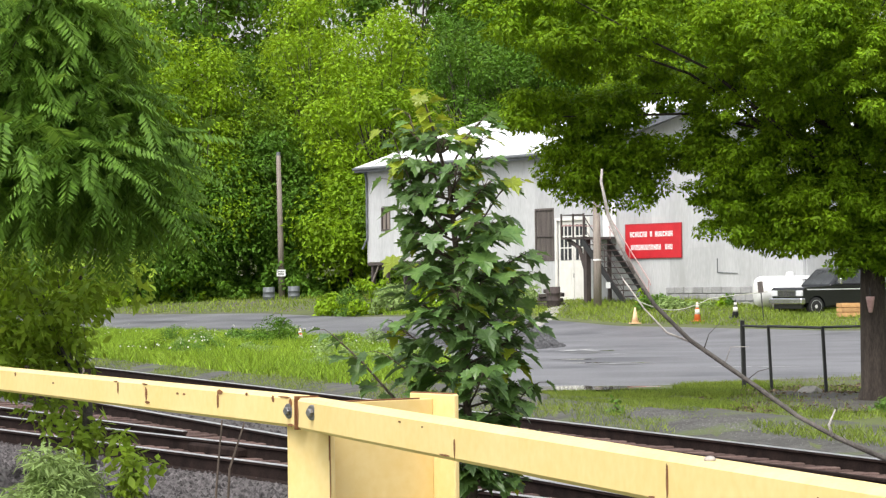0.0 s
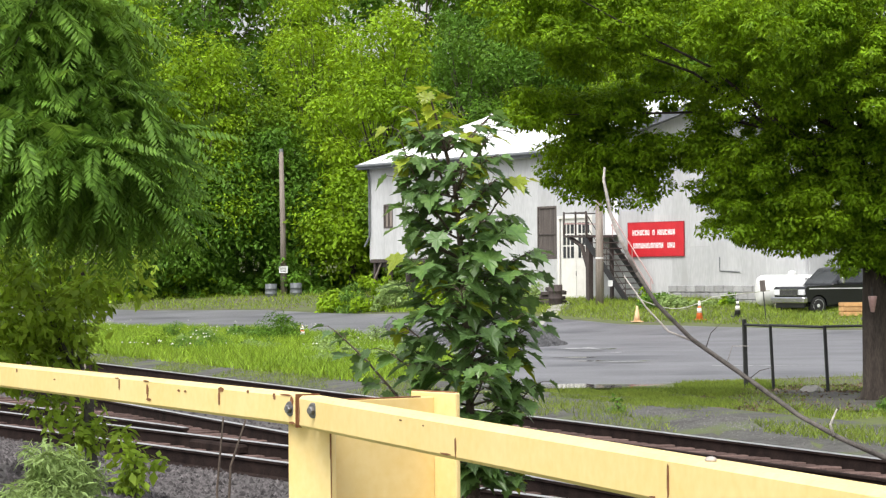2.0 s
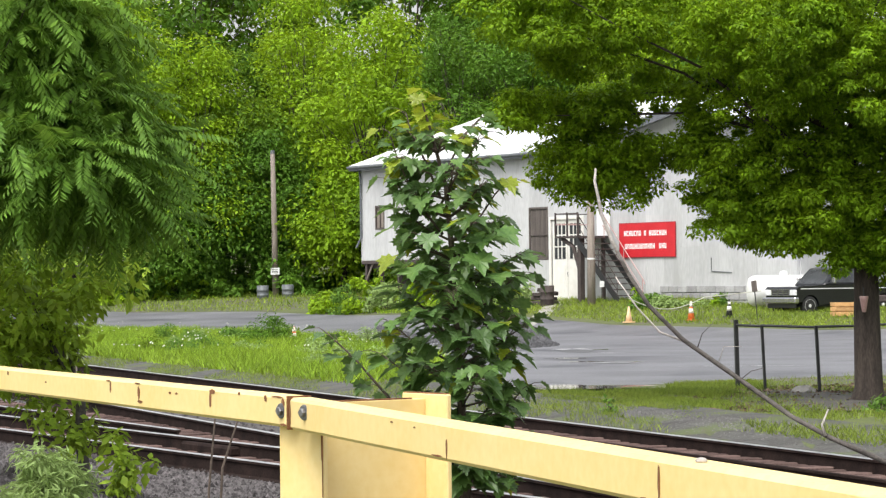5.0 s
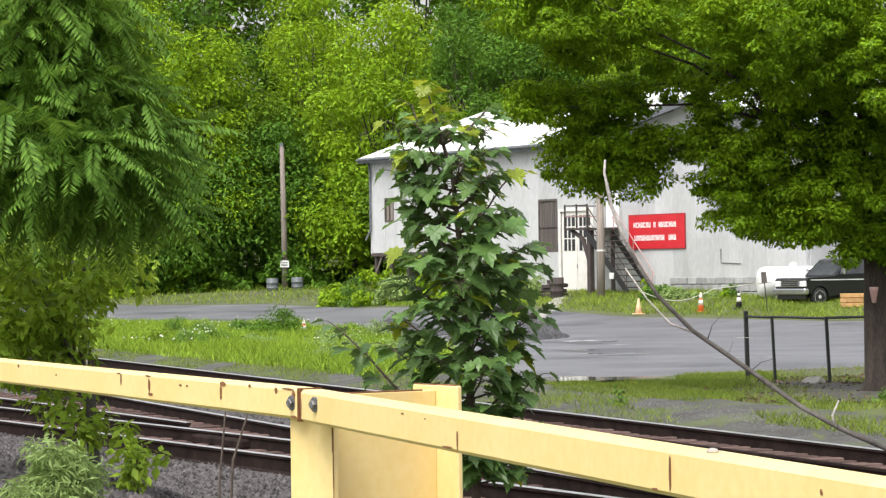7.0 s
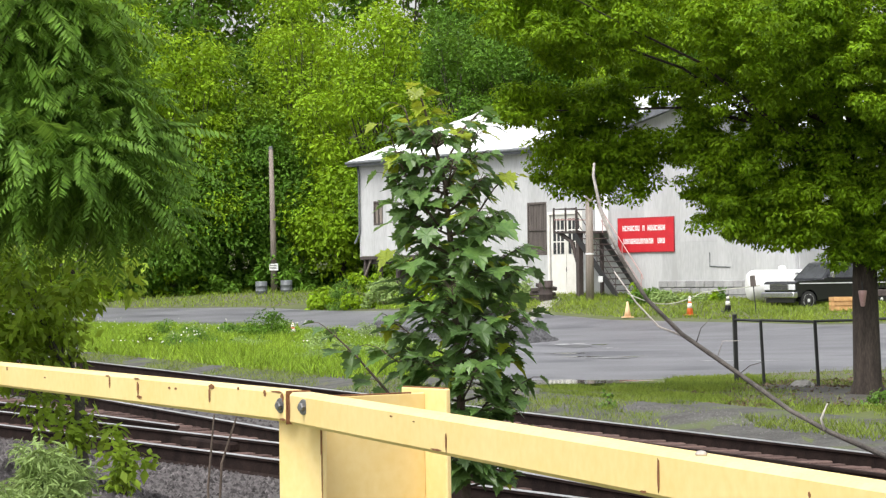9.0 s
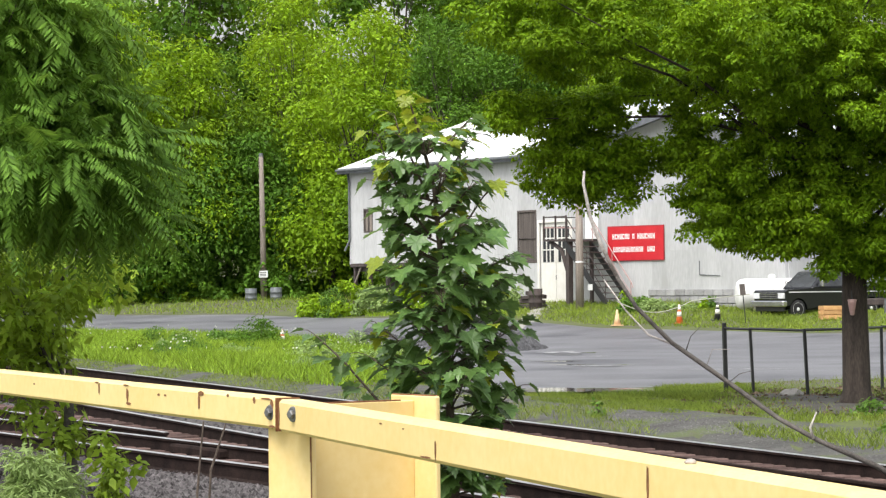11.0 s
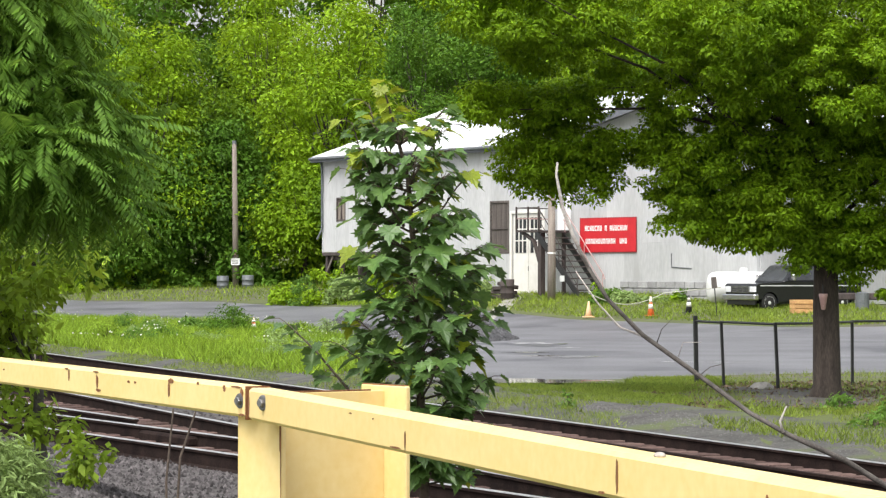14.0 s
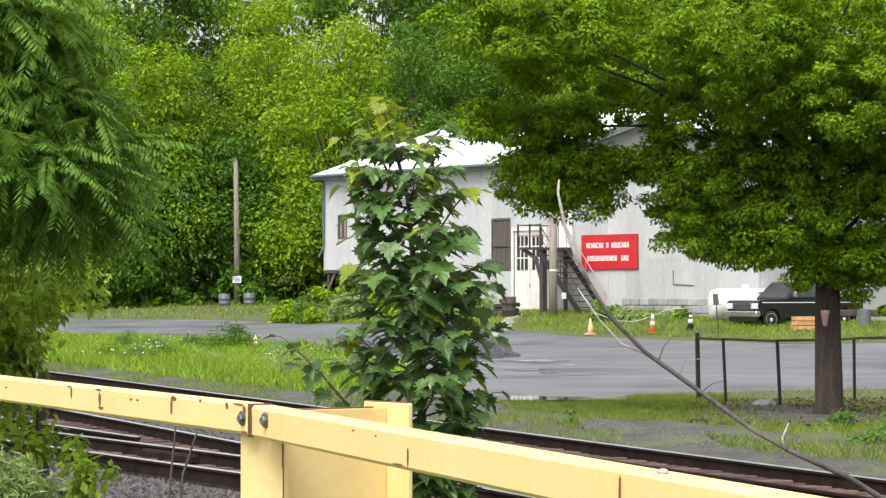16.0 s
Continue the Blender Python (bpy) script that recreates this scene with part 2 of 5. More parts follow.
# ---- mesh helpers ----
class Mesh:
    """Collects faces of one mesh."""

    def __init__(self):
        self.v, self.f = [], []

    def add(self, verts, faces):
        n = len(self.v)
        self.v += [tuple(p) for p in verts]
        self.f += [tuple(i + n for i in f) for f in faces]
        return self

    def box(self, x0, y0, z0, x1, y1, z1, c=0.0, m=None):
        """A box with its edges chamfered by c."""
        c = min(c, (x1 - x0) / 3, (y1 - y0) / 3, (z1 - z0) / 3)
        lo, hi = (x0, y0, z0), (x1, y1, z1)
        if c <= 0:
            vs = [Vector((lo[0] if i & 1 == 0 else hi[0], lo[1] if i & 2 == 0 else hi[1], lo[2] if i & 4 == 0 else hi[2])) for i in range(8)]
            fs = [(0, 2, 3, 1), (4, 5, 7, 6), (0, 1, 5, 4), (2, 6, 7, 3), (0, 4, 6, 2), (1, 3, 7, 5)]
        else:
            bm = bmesh.new()
            bmesh.ops.create_cube(bm, size=1)
            for v in bm.verts:
                v.co = Vector([(lo[k] + hi[k]) / 2 + v.co[k] * (hi[k] - lo[k]) for k in range(3)])
            bmesh.ops.bevel(bm, geom=bm.edges[:], offset=c, segments=1, affect="EDGES")
            bm.verts.index_update()
            vs = [v.co.copy() for v in bm.verts]
            fs = [[v.index for v in f.verts] for f in bm.faces]
            bm.free()
        if m is not None:
            vs = [m @ p for p in vs]
        return self.add(vs, fs)

    def tube(self, pts, radii, sides=8, cap=True, squash=1.0):
        """A tapered tube along points."""
        pts = [Vector(p) for p in pts]
        if not hasattr(radii, "__len__"):
            radii = [radii] * len(pts)
        rings = []
        for i, p in enumerate(pts):
            d = (pts[min(i + 1, len(pts) - 1)] - pts[max(i - 1, 0)]).normalized()
            side = d.cross(Vector((0, 0, 1)) if abs(d.z) < 0.9 else Vector((0, 1, 0))).normalized()
            up = side.cross(d)
            rings.append([p + side * radii[i] * math.cos(2 * math.pi * k / sides) + up * radii[i] * squash * math.sin(2 * math.pi * k / sides) for k in range(sides)])
        vs = [q for r in rings for q in r]
        fs = []
        for i in range(len(pts) - 1):
            for k in range(sides):
                a, b = i * sides + k, i * sides + (k + 1) % sides
                fs.append((a, b, b + sides, a + sides))
        if cap:
            fs += [tuple(range(sides))[::-1], tuple((len(pts) - 1) * sides + k for k in range(sides))]
        return self.add(vs, fs)

    def lathe(self, profile, sides=20, m=None):
        """Turns (radius, height) pairs about z."""
        vs = [Vector((r * math.cos(2 * math.pi * k / sides), r * math.sin(2 * math.pi * k / sides), z)) for r, z in profile for k in range(sides)]
        fs = []
        for i in range(len(profile) - 1):
            for k in range(sides):
                a, b = i * sides + k, i * sides + (k + 1) % sides
                fs.append((a, b, b + sides, a + sides))
        fs += [tuple(range(sides))[::-1], tuple((len(profile) - 1) * sides + k for k in range(sides))]
        if m is not None:
            vs = [m @ p for p in vs]
        return self.add(vs, fs)

    def prism(self, outline, z0, z1, m=None):
        """An outline of (x, y) points, raised from z0 to z1."""
        n = len(outline)
        vs = [Vector((x, y, z)) for z in (z0, z1) for x, y in outline]
        fs = [tuple(range(n))[::-1], tuple(range(n, 2 * n))] + [(i, (i + 1) % n, n + (i + 1) % n, n + i) for i in range(n)]
        if m is not None:
            vs = [m @ p for p in vs]
        return self.add(vs, fs)

    def data(self, name, material, smooth=False):
        me = bpy.data.meshes.new(name)
        me.from_pydata(self.v, [], self.f)
        me.materials.append(material)
        if smooth:
            me.polygons.foreach_set("use_smooth", [True] * len(me.polygons))
        me.update()
        return me


def part(name, mesh, material, parent=None, label="", smooth=False, at=None):
    """Links a mesh as one object under a thing or a part."""
    ob = new(name, mesh.data(name, material, smooth) if isinstance(mesh, Mesh) else mesh)
    if parent is not None:
        ob.parent = parent
    if at is not None:
        ob.matrix_basis = at
    return tagged(ob, label)


def thing(name, label, category, at=None, group="", kind=""):
    ob = new(name)
    ob.empty_display_size = 0.1
    if at is not None:
        ob.matrix_basis = at
    return tagged(ob, label, category, group, kind)


def faces_mesh(name, verts, faces_n, material):
    """Many equal small faces at once: verts is (count, corners, 3)."""
    me = bpy.data.meshes.new(name)
    k = verts.shape[1]
    me.vertices.add(len(verts) * k)
    me.vertices.foreach_set("co", verts.astype(np.float32).ravel())
    me.loops.add(len(verts) * k)
    me.loops.foreach_set("vertex_index", np.arange(len(verts) * k, dtype=np.int32))
    me.polygons.add(len(verts))
    me.polygons.foreach_set("loop_start", np.arange(0, len(verts) * k, k, dtype=np.int32))
    me.polygons.foreach_set("loop_total", np.full(len(verts), k, dtype=np.int32))
    me.materials.append(material)
    me.update(calc_edges=True)
    return me


def unit(v):
    return v / np.maximum(np.linalg.norm(v, axis=-1, keepdims=True), 1e-6)


def leaf_quads(rng, centre, along, length, width, droop=0.15):
    """Pointed leaf blades: base, side, tip, side."""
    n = len(centre)
    along = unit(along)
    side = unit(np.cross(along, rng.normal(size=(n, 3))))
    up = np.cross(side, along)
    length, width = np.broadcast_to(length, n)[:, None], np.broadcast_to(width, n)[:, None]
    mid = centre + along * length * 0.45 + up * length * 0.06
    tip = centre + along * length - up * length * droop
    return np.stack([centre, mid + side * width / 2, tip, mid - side * width / 2], axis=1)


def leaf_cloud(rng, clumps, per, leaf, spread=0.7, drop=0.3, slim=0.48):
    """Leaves in the shell of many clumps. clumps: rows of x, y, z, radius."""
    c = np.repeat(clumps, per, axis=0)
    d = unit(rng.normal(size=(len(c), 3)) + np.array([0, 0, 0.25]))
    r = c[:, 3:4] * rng.uniform(0.1, 1.0, (len(c), 1)) ** 0.35
    pos = c[:, :3] + d * r * np.array([1, 1, spread])
    size = leaf * rng.uniform(0.6, 1.35, len(c))
    return shingles(rng, pos, d, size, size * slim, drop)


def shingles(rng, pos, d, length, width, drop=0.3, rough=0.42):
    """Leaf blades that face outwards and up from a clump, tips hanging."""
    n = len(pos)
    face = unit(d * 0.75 + np.array([0, 0, 0.6]) + rng.normal(scale=rough, size=(n, 3)))
    along = d + np.array([0, 0, -drop]) + rng.normal(scale=0.7, size=(n, 3))
    along = unit(along - face * np.sum(along * face, axis=1, keepdims=True))
    side = np.cross(face, along)
    length, width = np.broadcast_to(length, n)[:, None], np.broadcast_to(width, n)[:, None]
    mid = pos + along * length * 0.42
    tip = pos + along * length - face * length * 0.16
    return np.stack([pos, mid + side * width / 2, tip, mid - side * width / 2], axis=1)


def pinnate(rng, base, along, length, pairs, leaflet, hang=0.35, slim=0.16):
    """Compound leaves: leaflets in pairs along a drooping stalk."""
    n = len(base)
    along = unit(along)
    side = unit(np.cross(along, np.array([0, 0, 1.0]) + rng.normal(scale=0.25, size=(n, 3))))
    up = np.cross(side, along)
    out = []
    for i in range(pairs):
        s = (i + 1.2) / (pairs + 0.6)
        p = base + along * (length * s)[:, None] - np.array([0, 0, 1.0]) * (length * 0.30 * s * s)[:, None]
        k = leaflet * (0.65 + 0.6 * math.sin(math.pi * min(1, s * 0.9 + 0.1))) * length
        for sg in (-1, 1):
            a = unit(side * sg + along * 0.45 - np.array([0, 0, hang]) + rng.normal(scale=0.12, size=(n, 3)))
            w = unit(np.cross(a, up))
            tip = p + a * k[:, None]
            mid = p + a * (k * 0.45)[:, None]
            out.append(np.stack([p, mid + w * (k * slim)[:, None], tip, mid - w * (k * slim)[:, None]], axis=1))
    return np.concatenate(out)


# ---- the lie of the land ----
def step(a, b, v):
    k = min(1.0, max(0.0, (v - a) / (b - a)))
    return k * k * (3 - 2 * k)


def height(x, y):
    """Level beside the tracks, a little bank behind the barrier, a rise to the workshop and a wooded hill behind it."""
    p = 0.938 * x + 0.346 * y
    q = 0.84 * x + 0.543 * y
    z = -0.19 * step(5.6, 6.8, p) * (1 - step(14.4, 15.2, p)) + 0.1 * step(14.9, 16.2, p) + 0.5 * (1 - step(4.2, 6.6, p))
    z += (1.12 - 0.35 * step(8, 12, x)) * step(56, 70 + 10 * (1 - step(-8, 0, x)), q)
    z += 22 * step(84, 150, q)
    return z


ground = Mesh()
gx = [-900, -500, -250, -160, -110, -80] + [-60 + 1.0 * i for i in range(121)] + [80, 110, 160, 250, 500, 900]
gy = [-600, -300, -150, -80, -45, -25] + [-15 + 1.5 * i for i in range(151)] + [240, 280, 350, 500, 900]
rows_g = len(gx)
ground.add([(x, y, height(x, y) + (noise.noise((x * 0.3, y * 0.3, 0)) * 0.02 if 16.5 < 0.938 * x + 0.346 * y < 160 else 0)) for y in gy for x in gx],
           [(j * rows_g + i, j * rows_g + i + 1, (j + 1) * rows_g + i + 1, (j + 1) * rows_g + i) for j in range(len(gy) - 1) for i in range(rows_g - 1)])
tagged(part("ground", ground, GROUND, smooth=True), "grassy ground rising gently to a wooded hill", "ground", kind="structure")


def along_line(pts, n):
    """n points at even steps along a polyline."""
    pts = [Vector((*p, 0)) for p in pts]
    lens = [(b - a).length for a, b in zip(pts, pts[1:])]
    total, out = sum(lens), []
    for i in range(n):
        d = total * i / (n - 1)
        for a, b, l in zip(pts, pts[1:], lens):
            if d <= l + 1e-6:
                out.append(a.lerp(b, d / l))
                break
            d -= l
        else:
            out.append(pts[-1])
    return out


LOT_NEAR = [(-45, 155), (-13.5, 117), (-5, 99), (-1.2, 73), (-0.2, 52.2), (3.2, 52.4), (8, 57), (15, 56), (40, 43)]
LOT_FAR = [(-48, 210), (-19, 151), (-11.5, 142), (-5, 128), (1.5, 114), (5, 105), (8.5, 99), (12, 94), (40, 72)]


def sheet(near, far, nu, nv, lift):
    a, b = along_line(near, nu), along_line(far, nu)
    m = Mesh()
    vs = []
    for i in range(nu):
        for j in range(nv):
            p = a[i].lerp(b[i], j / (nv - 1))
            vs.append((p.x, p.y, height(p.x, p.y) + (lift if 0 < j < nv - 1 else -0.05)))
    return m.add(vs, [(i * nv + j, (i + 1) * nv + j, (i + 1) * nv + j + 1, i * nv + j + 1) for i in range(nu - 1) for j in range(nv - 1)])


tagged(part("parking_lot", sheet(LOT_NEAR, LOT_FAR, 120, 30, 0.045), ASPHALT, smooth=True), "damp grey asphalt lot and access road with patches", "parking lot", kind="structure")

# ---- railway ----
U = Vector((0.346, -0.938, 0))      # along the tracks, to the right
N = Vector((0.938, 0.346, 0))       # across the tracks, away


def on_track(s, p, z=0.0):
    return U * s + N * p + Vector((0, 0, z))


bed = Mesh()
bs = [-150 + 4 * i for i in range(51)]
bed_section = [(3.9, 0.52), (4.6, 0.5), (5.6, 0.28), (6.6, 0.0), (7.6, -0.03), (9.0, -0.03), (10.6, -0.05), (12.2, -0.10), (12.6, -0.14), (14.8, -0.14), (15.1, -0.06), (15.5, 0.03), (16.4, 0.105), (17.9, 0.15), (18.3, 0.08)]
k9 = len(bed_section)
bed.add([on_track(s, p, z + 0.015 * noise.noise((s, p, 3))) for s in bs for p, z in bed_section],
        [(i * k9 + j, (i + 1) * k9 + j, (i + 1) * k9 + j + 1, i * k9 + j + 1) for i in range(len(bs) - 1) for j in range(k9 - 1)])
tagged(part("ballast_bed", bed, BALLAST, smooth=True), "grey crushed stone ballast under the railway tracks", "ballast", kind="structure")

shoulder = Mesh()
sh_section = [(15.2, 0.02), (16.4, 0.12), (17.9, 0.16), (18.4, 0.09)]
shoulder.add([on_track(s, p + (0.5 * noise.noise((s * 0.2, p, 1)) if p > 17 else 0), z + 0.01 * noise.noise((s, p, 3))) for s in bs for p, z in sh_section],
             [(i * 4 + j, (i + 1) * 4 + j, (i + 1) * 4 + j + 1, i * 4 + j + 1) for i in range(len(bs) - 1) for j in range(3)])
tagged(part("track_shoulder", shoulder, SHOULDER, smooth=True), "pale grey gravel shoulder beside the track", "gravel", kind="structure")

PROFILE = [(-0.07, -0.055), (0.07, -0.055), (0.07, -0.043), (0.012, -0.022), (0.012, 0.10), (0.036, 0.115), (0.036, 0.14), (-0.036, 0.14), (-0.036, 0.115), (-0.012, 0.10), (-0.012, -0.022), (-0.07, -0.043)]


def rail_between(a, b, parent, name="rail", bright=True, n=1, bend=0.0):
    """A steel rail of flat-bottomed section with a worn bright running surface."""
    a, b = Vector(a), Vector(b)
    pts = [a.lerp(b, i / n) + N * bend * math.sin(math.pi * i / n) for i in range(n + 1)]
    web, head = Mesh(), Mesh()
    d = (b - a).normalized()
    side = Vector((d.y, -d.x, 0))
    k = len(PROFILE)
    web.add([p + side * x + Vector((0, 0, z)) for p in pts for x, z in PROFILE],
            [(i * k + j, i * k + (j + 1) % k, (i + 1) * k + (j + 1) % k, (i + 1) * k + j) for i in range(n) for j in range(k)] + [tuple(range(k))[::-1], tuple(n * k + j for j in range(k))])
    r = part(name, web, RAIL_STEEL, parent)
    if bright:
        strip = [(-0.031, 0.141), (0.031, 0.141), (0.026, 0.150), (-0.026, 0.150)]
        head.add([p + side * x + Vector((0, 0, z)) for p in pts for x, z in strip],
                 [(i * 4 + j, i * 4 + (j + 1) % 4, (i + 1) * 4 + (j + 1) % 4, (i + 1) * 4 + j) for i in range(n) for j in range(4)] + [(3, 2, 1, 0), tuple(n * 4 + j for j in range(4))])
        part("running_surface", head, RAIL_HEAD, r, "bright worn rail head")
    return r


far_track = thing("railway_track", "railway track with bright-topped rusty rails and dark timber sleepers", "railway track", group="railway tracks")
near_track = thing("railway_track", "railway track with a turnout frog, rusty rails and dark sleepers", "railway track", group="railway tracks")
rail_between(on_track(-150, 14.42, 0.02), on_track(20, 14.42, 0.02), far_track)
rail_between(on_track(-150, 13.02, 0.03), on_track(20, 13.02, 0.03), far_track, bright=False)
B1, B2 = Vector((-5.55, 39.1, 0.02)), Vector((-2.43, 33.4, 0.02))
BU = (B2 - B1).normalized()
rail_between(Vector((-5.69, 44.8, 0.02)) - U * 80, Vector((-0.23, 29.7, 0.02)) + U * 14, near_track)
rail_between(B1 - BU * 30, B2 + BU * 9, near_track)
rail_between(Vector((-4.33, 34.2, 0.02)) - BU * 40, Vector((-2.2, 30.3, 0.02)) + BU * 9, near_track)
rail_between((-9.2, 48.3, 0.02), (-4.09, 37.6, 0.02), near_track, "wing_rail")

# ---- workshop building ----
WALL = pose(-5.71, 135.4, 0, 0, 0, -57.12)      # x along the front wall, y into the building
workshop = thing("workshop_building", "long pale grey metal-clad workshop with a bright metal hip roof", "building", WALL)
LENGTH, DEPTH, EAVE, RIDGE = 33.0, 10.0, 7.62, 9.95
OPENINGS = [(1.33, 2.06, 4.63, 5.62), (14.55, 15.95, 3.0, 5.2), (16.2, 18.6, 1.2, 4.7), (19.55, 20.6, 3.9, 5.9)]


def floor_of_wall(s):
    return 3.08 if s < 7.4 else 0.9


def gable(s):
    """The top of the front wall."""
    return EAVE - 0.05


cuts = sorted({round(v, 3) for v in [i * 1.22 for i in range(28)] + [LENGTH] + [e for o in OPENINGS for e in o[:2]] if 0 <= v <= LENGTH})
cuts = [c for i, c in enumerate(cuts) if i == 0 or c - cuts[i - 1] > 0.12 or any(abs(c - e) < 0.001 for o in OPENINGS for e in o[:2])]
for a, b in zip(cuts, cuts[1:]):
    mid = (a + b) / 2
    spans = [(floor_of_wall(mid), gable(mid))]
    for o in OPENINGS:
        if o[0] - 0.01 <= mid <= o[1] + 0.01:
            spans = [s for lo, hi in spans for s in ((lo, min(hi, o[2])), (max(lo, o[3]), hi)) if s[1] - s[0] > 0.05]
    for lo, hi in spans:
        bits = [(lo, hi)] if hi - lo < 4.2 else [(lo, lo + 2.45), (lo + 2.45, hi)]
        for z0, z1 in bits:
            part("wall_panel", Mesh().box(a + 0.002, -0.02 - 0.008 * random.random(), z0 + 0.001, b - 0.002, 0.12, z1 - 0.001, 0.004), SIDING, workshop)
part("side_wall", Mesh().box(-0.02, 0.13, 3.08, 0.12, DEPTH, EAVE), SIDING, workshop)
part("side_wall", Mesh().box(LENGTH - 0.12, 0.13, 0.9, LENGTH, DEPTH, EAVE), SIDING, workshop)
part("back_wall", Mesh().box(0.12, DEPTH - 0.12, 1.0, LENGTH - 0.12, DEPTH, EAVE), SIDING, workshop)
part("inner_floor", Mesh().box(0.13, 0.13, 2.7, LENGTH - 0.13, DEPTH - 0.13, 2.9), DARK_WOOD, workshop)
# Dark back wall put in for the shade under the raised floor.
under = Mesh().box(0.4, 1.8, 0.9, 9.0, 2.0, 3.07)
part("crawl_space_shade_wall", under, DARK_WOOD, workshop, "dark wall standing for the shade below the raised floor")
part("sill_beam", Mesh().box(-0.02, -0.06, 2.9, 8.6, 0.1, 3.07, 0.02), DARK_WOOD, workshop)
for s in (0.2, 1.6, 3.2, 4.8, 6.4):
    part("support_post", Mesh().box(s, 0.0, 0.9, s + 0.16, 0.16, 2.9, 0.015), DARK_WOOD, workshop)
part("brace", Mesh().tube([(0.1, -0.1, 1.6), (0.9, 0.05, 2.95)], 0.05, 6), GREY_WOOD, workshop)
for row in range(3):
    for i in range(12):
        x = 24.2 + 0.62 * i + 0.31 * (row % 2)
        part("stone_block", Mesh().box(x, -0.11, 0.9 + 0.3 * row, x + 0.58, -0.03, 1.17 + 0.3 * row, 0.02), BLOCK, workshop)
part("corner_trim", Mesh().box(-0.05, -0.05, 3.0, 0.06, 0.06, EAVE - 0.02, 0.01), SIDING, workshop)
part("downpipe", Mesh().tube([(-0.1, -0.1, 7.45), (0.05, -0.12, 7.0), (0.06, -0.12, 4.2), (-0.1, -0.3, 3.7)], 0.05, 8), ZINC, workshop)

# roof: hipped, with seams, gutters and fascia
O = 0.45
h0 = 3.1
roof = Mesh()
slope = (RIDGE - EAVE) / (DEPTH / 2 + O)
gs0, gs1 = 18.6, 32.5               # the stretch under the front gable
cut = 0.2
zc = EAVE + slope * (cut + O)
rv = [(-O, -O, EAVE), (LENGTH + O, -O, EAVE), (LENGTH + O, DEPTH + O, EAVE), (-O, DEPTH + O, EAVE), (h0, DEPTH / 2, RIDGE), (LENGTH - h0, DEPTH / 2, RIDGE),
      (gs0 + 0.3, -O, EAVE), (gs0 + 0.3, cut, zc), (gs1 - 0.3, cut, zc), (gs1 - 0.3, -O, EAVE)]
rn = len(rv)
front = (0, 6, 7, 8, 9, 1, 5, 4)
rf = [front, (1, 2, 5), (2, 3, 4, 5), (3, 0, 4)]
edge_ = [0, 6, 7, 8, 9, 1, 2, 3]
rv += [(x, y, z + 0.06) for x, y, z in rv]
roof.add(rv, [tuple(i + rn for i in f) for f in rf] + [f[::-1] for f in rf] + [(a, b, b + rn, a + rn) for a, b in zip(edge_, edge_[1:] + edge_[:1])])
roof_ob = part("roof", roof, ROOFING, workshop)
for i in range(1, 54):
    s = i * 0.61
    run = min(DEPTH / 2 + O, (s + O) * (DEPTH / 2 + O) / (h0 + O), (LENGTH + O - s) * (DEPTH / 2 + O) / (h0 + O)) - 0.05
    if run > 0.3:
        y0 = cut + 0.02 if gs0 + 0.2 < s < gs1 - 0.2 else -O + 0.02
        part("roof_seam", Mesh().tube([(s, y0, EAVE + 0.075 + slope * (y0 + O)), (s, -O + run, EAVE + 0.075 + slope * run)], 0.022, 4), ROOFING, roof_ob)
part("ridge_cap", Mesh().tube([(h0, DEPTH / 2, RIDGE + 0.07), (LENGTH - h0, DEPTH / 2, RIDGE + 0.07)], 0.10, 6), ROOFING, roof_ob)
part("fascia", Mesh().box(-O, -O - 0.05, EAVE - 0.2, gs0 + 0.3, -O - 0.003, EAVE + 0.05, 0.01), FASCIA, workshop)
part("fascia", Mesh().box(-O - 0.05, -O, EAVE - 0.2, -O - 0.003, DEPTH + O, EAVE + 0.05, 0.01), FASCIA, workshop)
part("soffit", Mesh().box(-O, -O, EAVE - 0.16, gs0 + 0.3, -0.03, EAVE - 0.12), FASCIA, workshop)
part("gutter", Mesh().tube([(-O, -O - 0.1, EAVE - 0.04), (gs0 + 0.3, -O - 0.1, EAVE - 0.04)], 0.065, 8), ZINC, workshop, "dull metal eaves gutter")
# low front gable over the sign
gb = Mesh()
ga = 26.8
gz = 9.05
gv = [(gs0, -0.7, EAVE + 0.02), (ga, -0.7, gz), (gs1, -0.7, EAVE + 0.02), (gs0, 3.2, EAVE + 0.6), (ga, 4.6, gz), (gs1, 3.2, EAVE + 0.6)]
gv += [(x, y, z + 0.08) for x, y, z in gv]
gb.add(gv, [(6, 7, 10, 9), (7, 8, 11, 10), (0, 3, 4, 1), (1, 4, 5, 2), (0, 1, 7, 6), (1, 2, 8, 7), (0, 6, 9, 3), (2, 5, 11, 8), (3, 9, 10, 4), (4, 10, 11, 5)])
part("gable_roof", gb, ROOFING, workshop)
part("gable_wall", Mesh().add([(gs0 + 0.4, -0.012, EAVE - 0.02), (gs1 - 0.4, -0.012, EAVE - 0.02), (ga, -0.012, gz - 0.02), (gs0 + 0.4, 0.1, EAVE - 0.02), (gs1 - 0.4, 0.1, EAVE - 0.02), (ga, 0.1, gz - 0.02)],
     [(0, 1, 2), (5, 4, 3), (0, 3, 4, 1), (1, 4, 5, 2), (2, 5, 3, 0)]), SIDING, workshop)
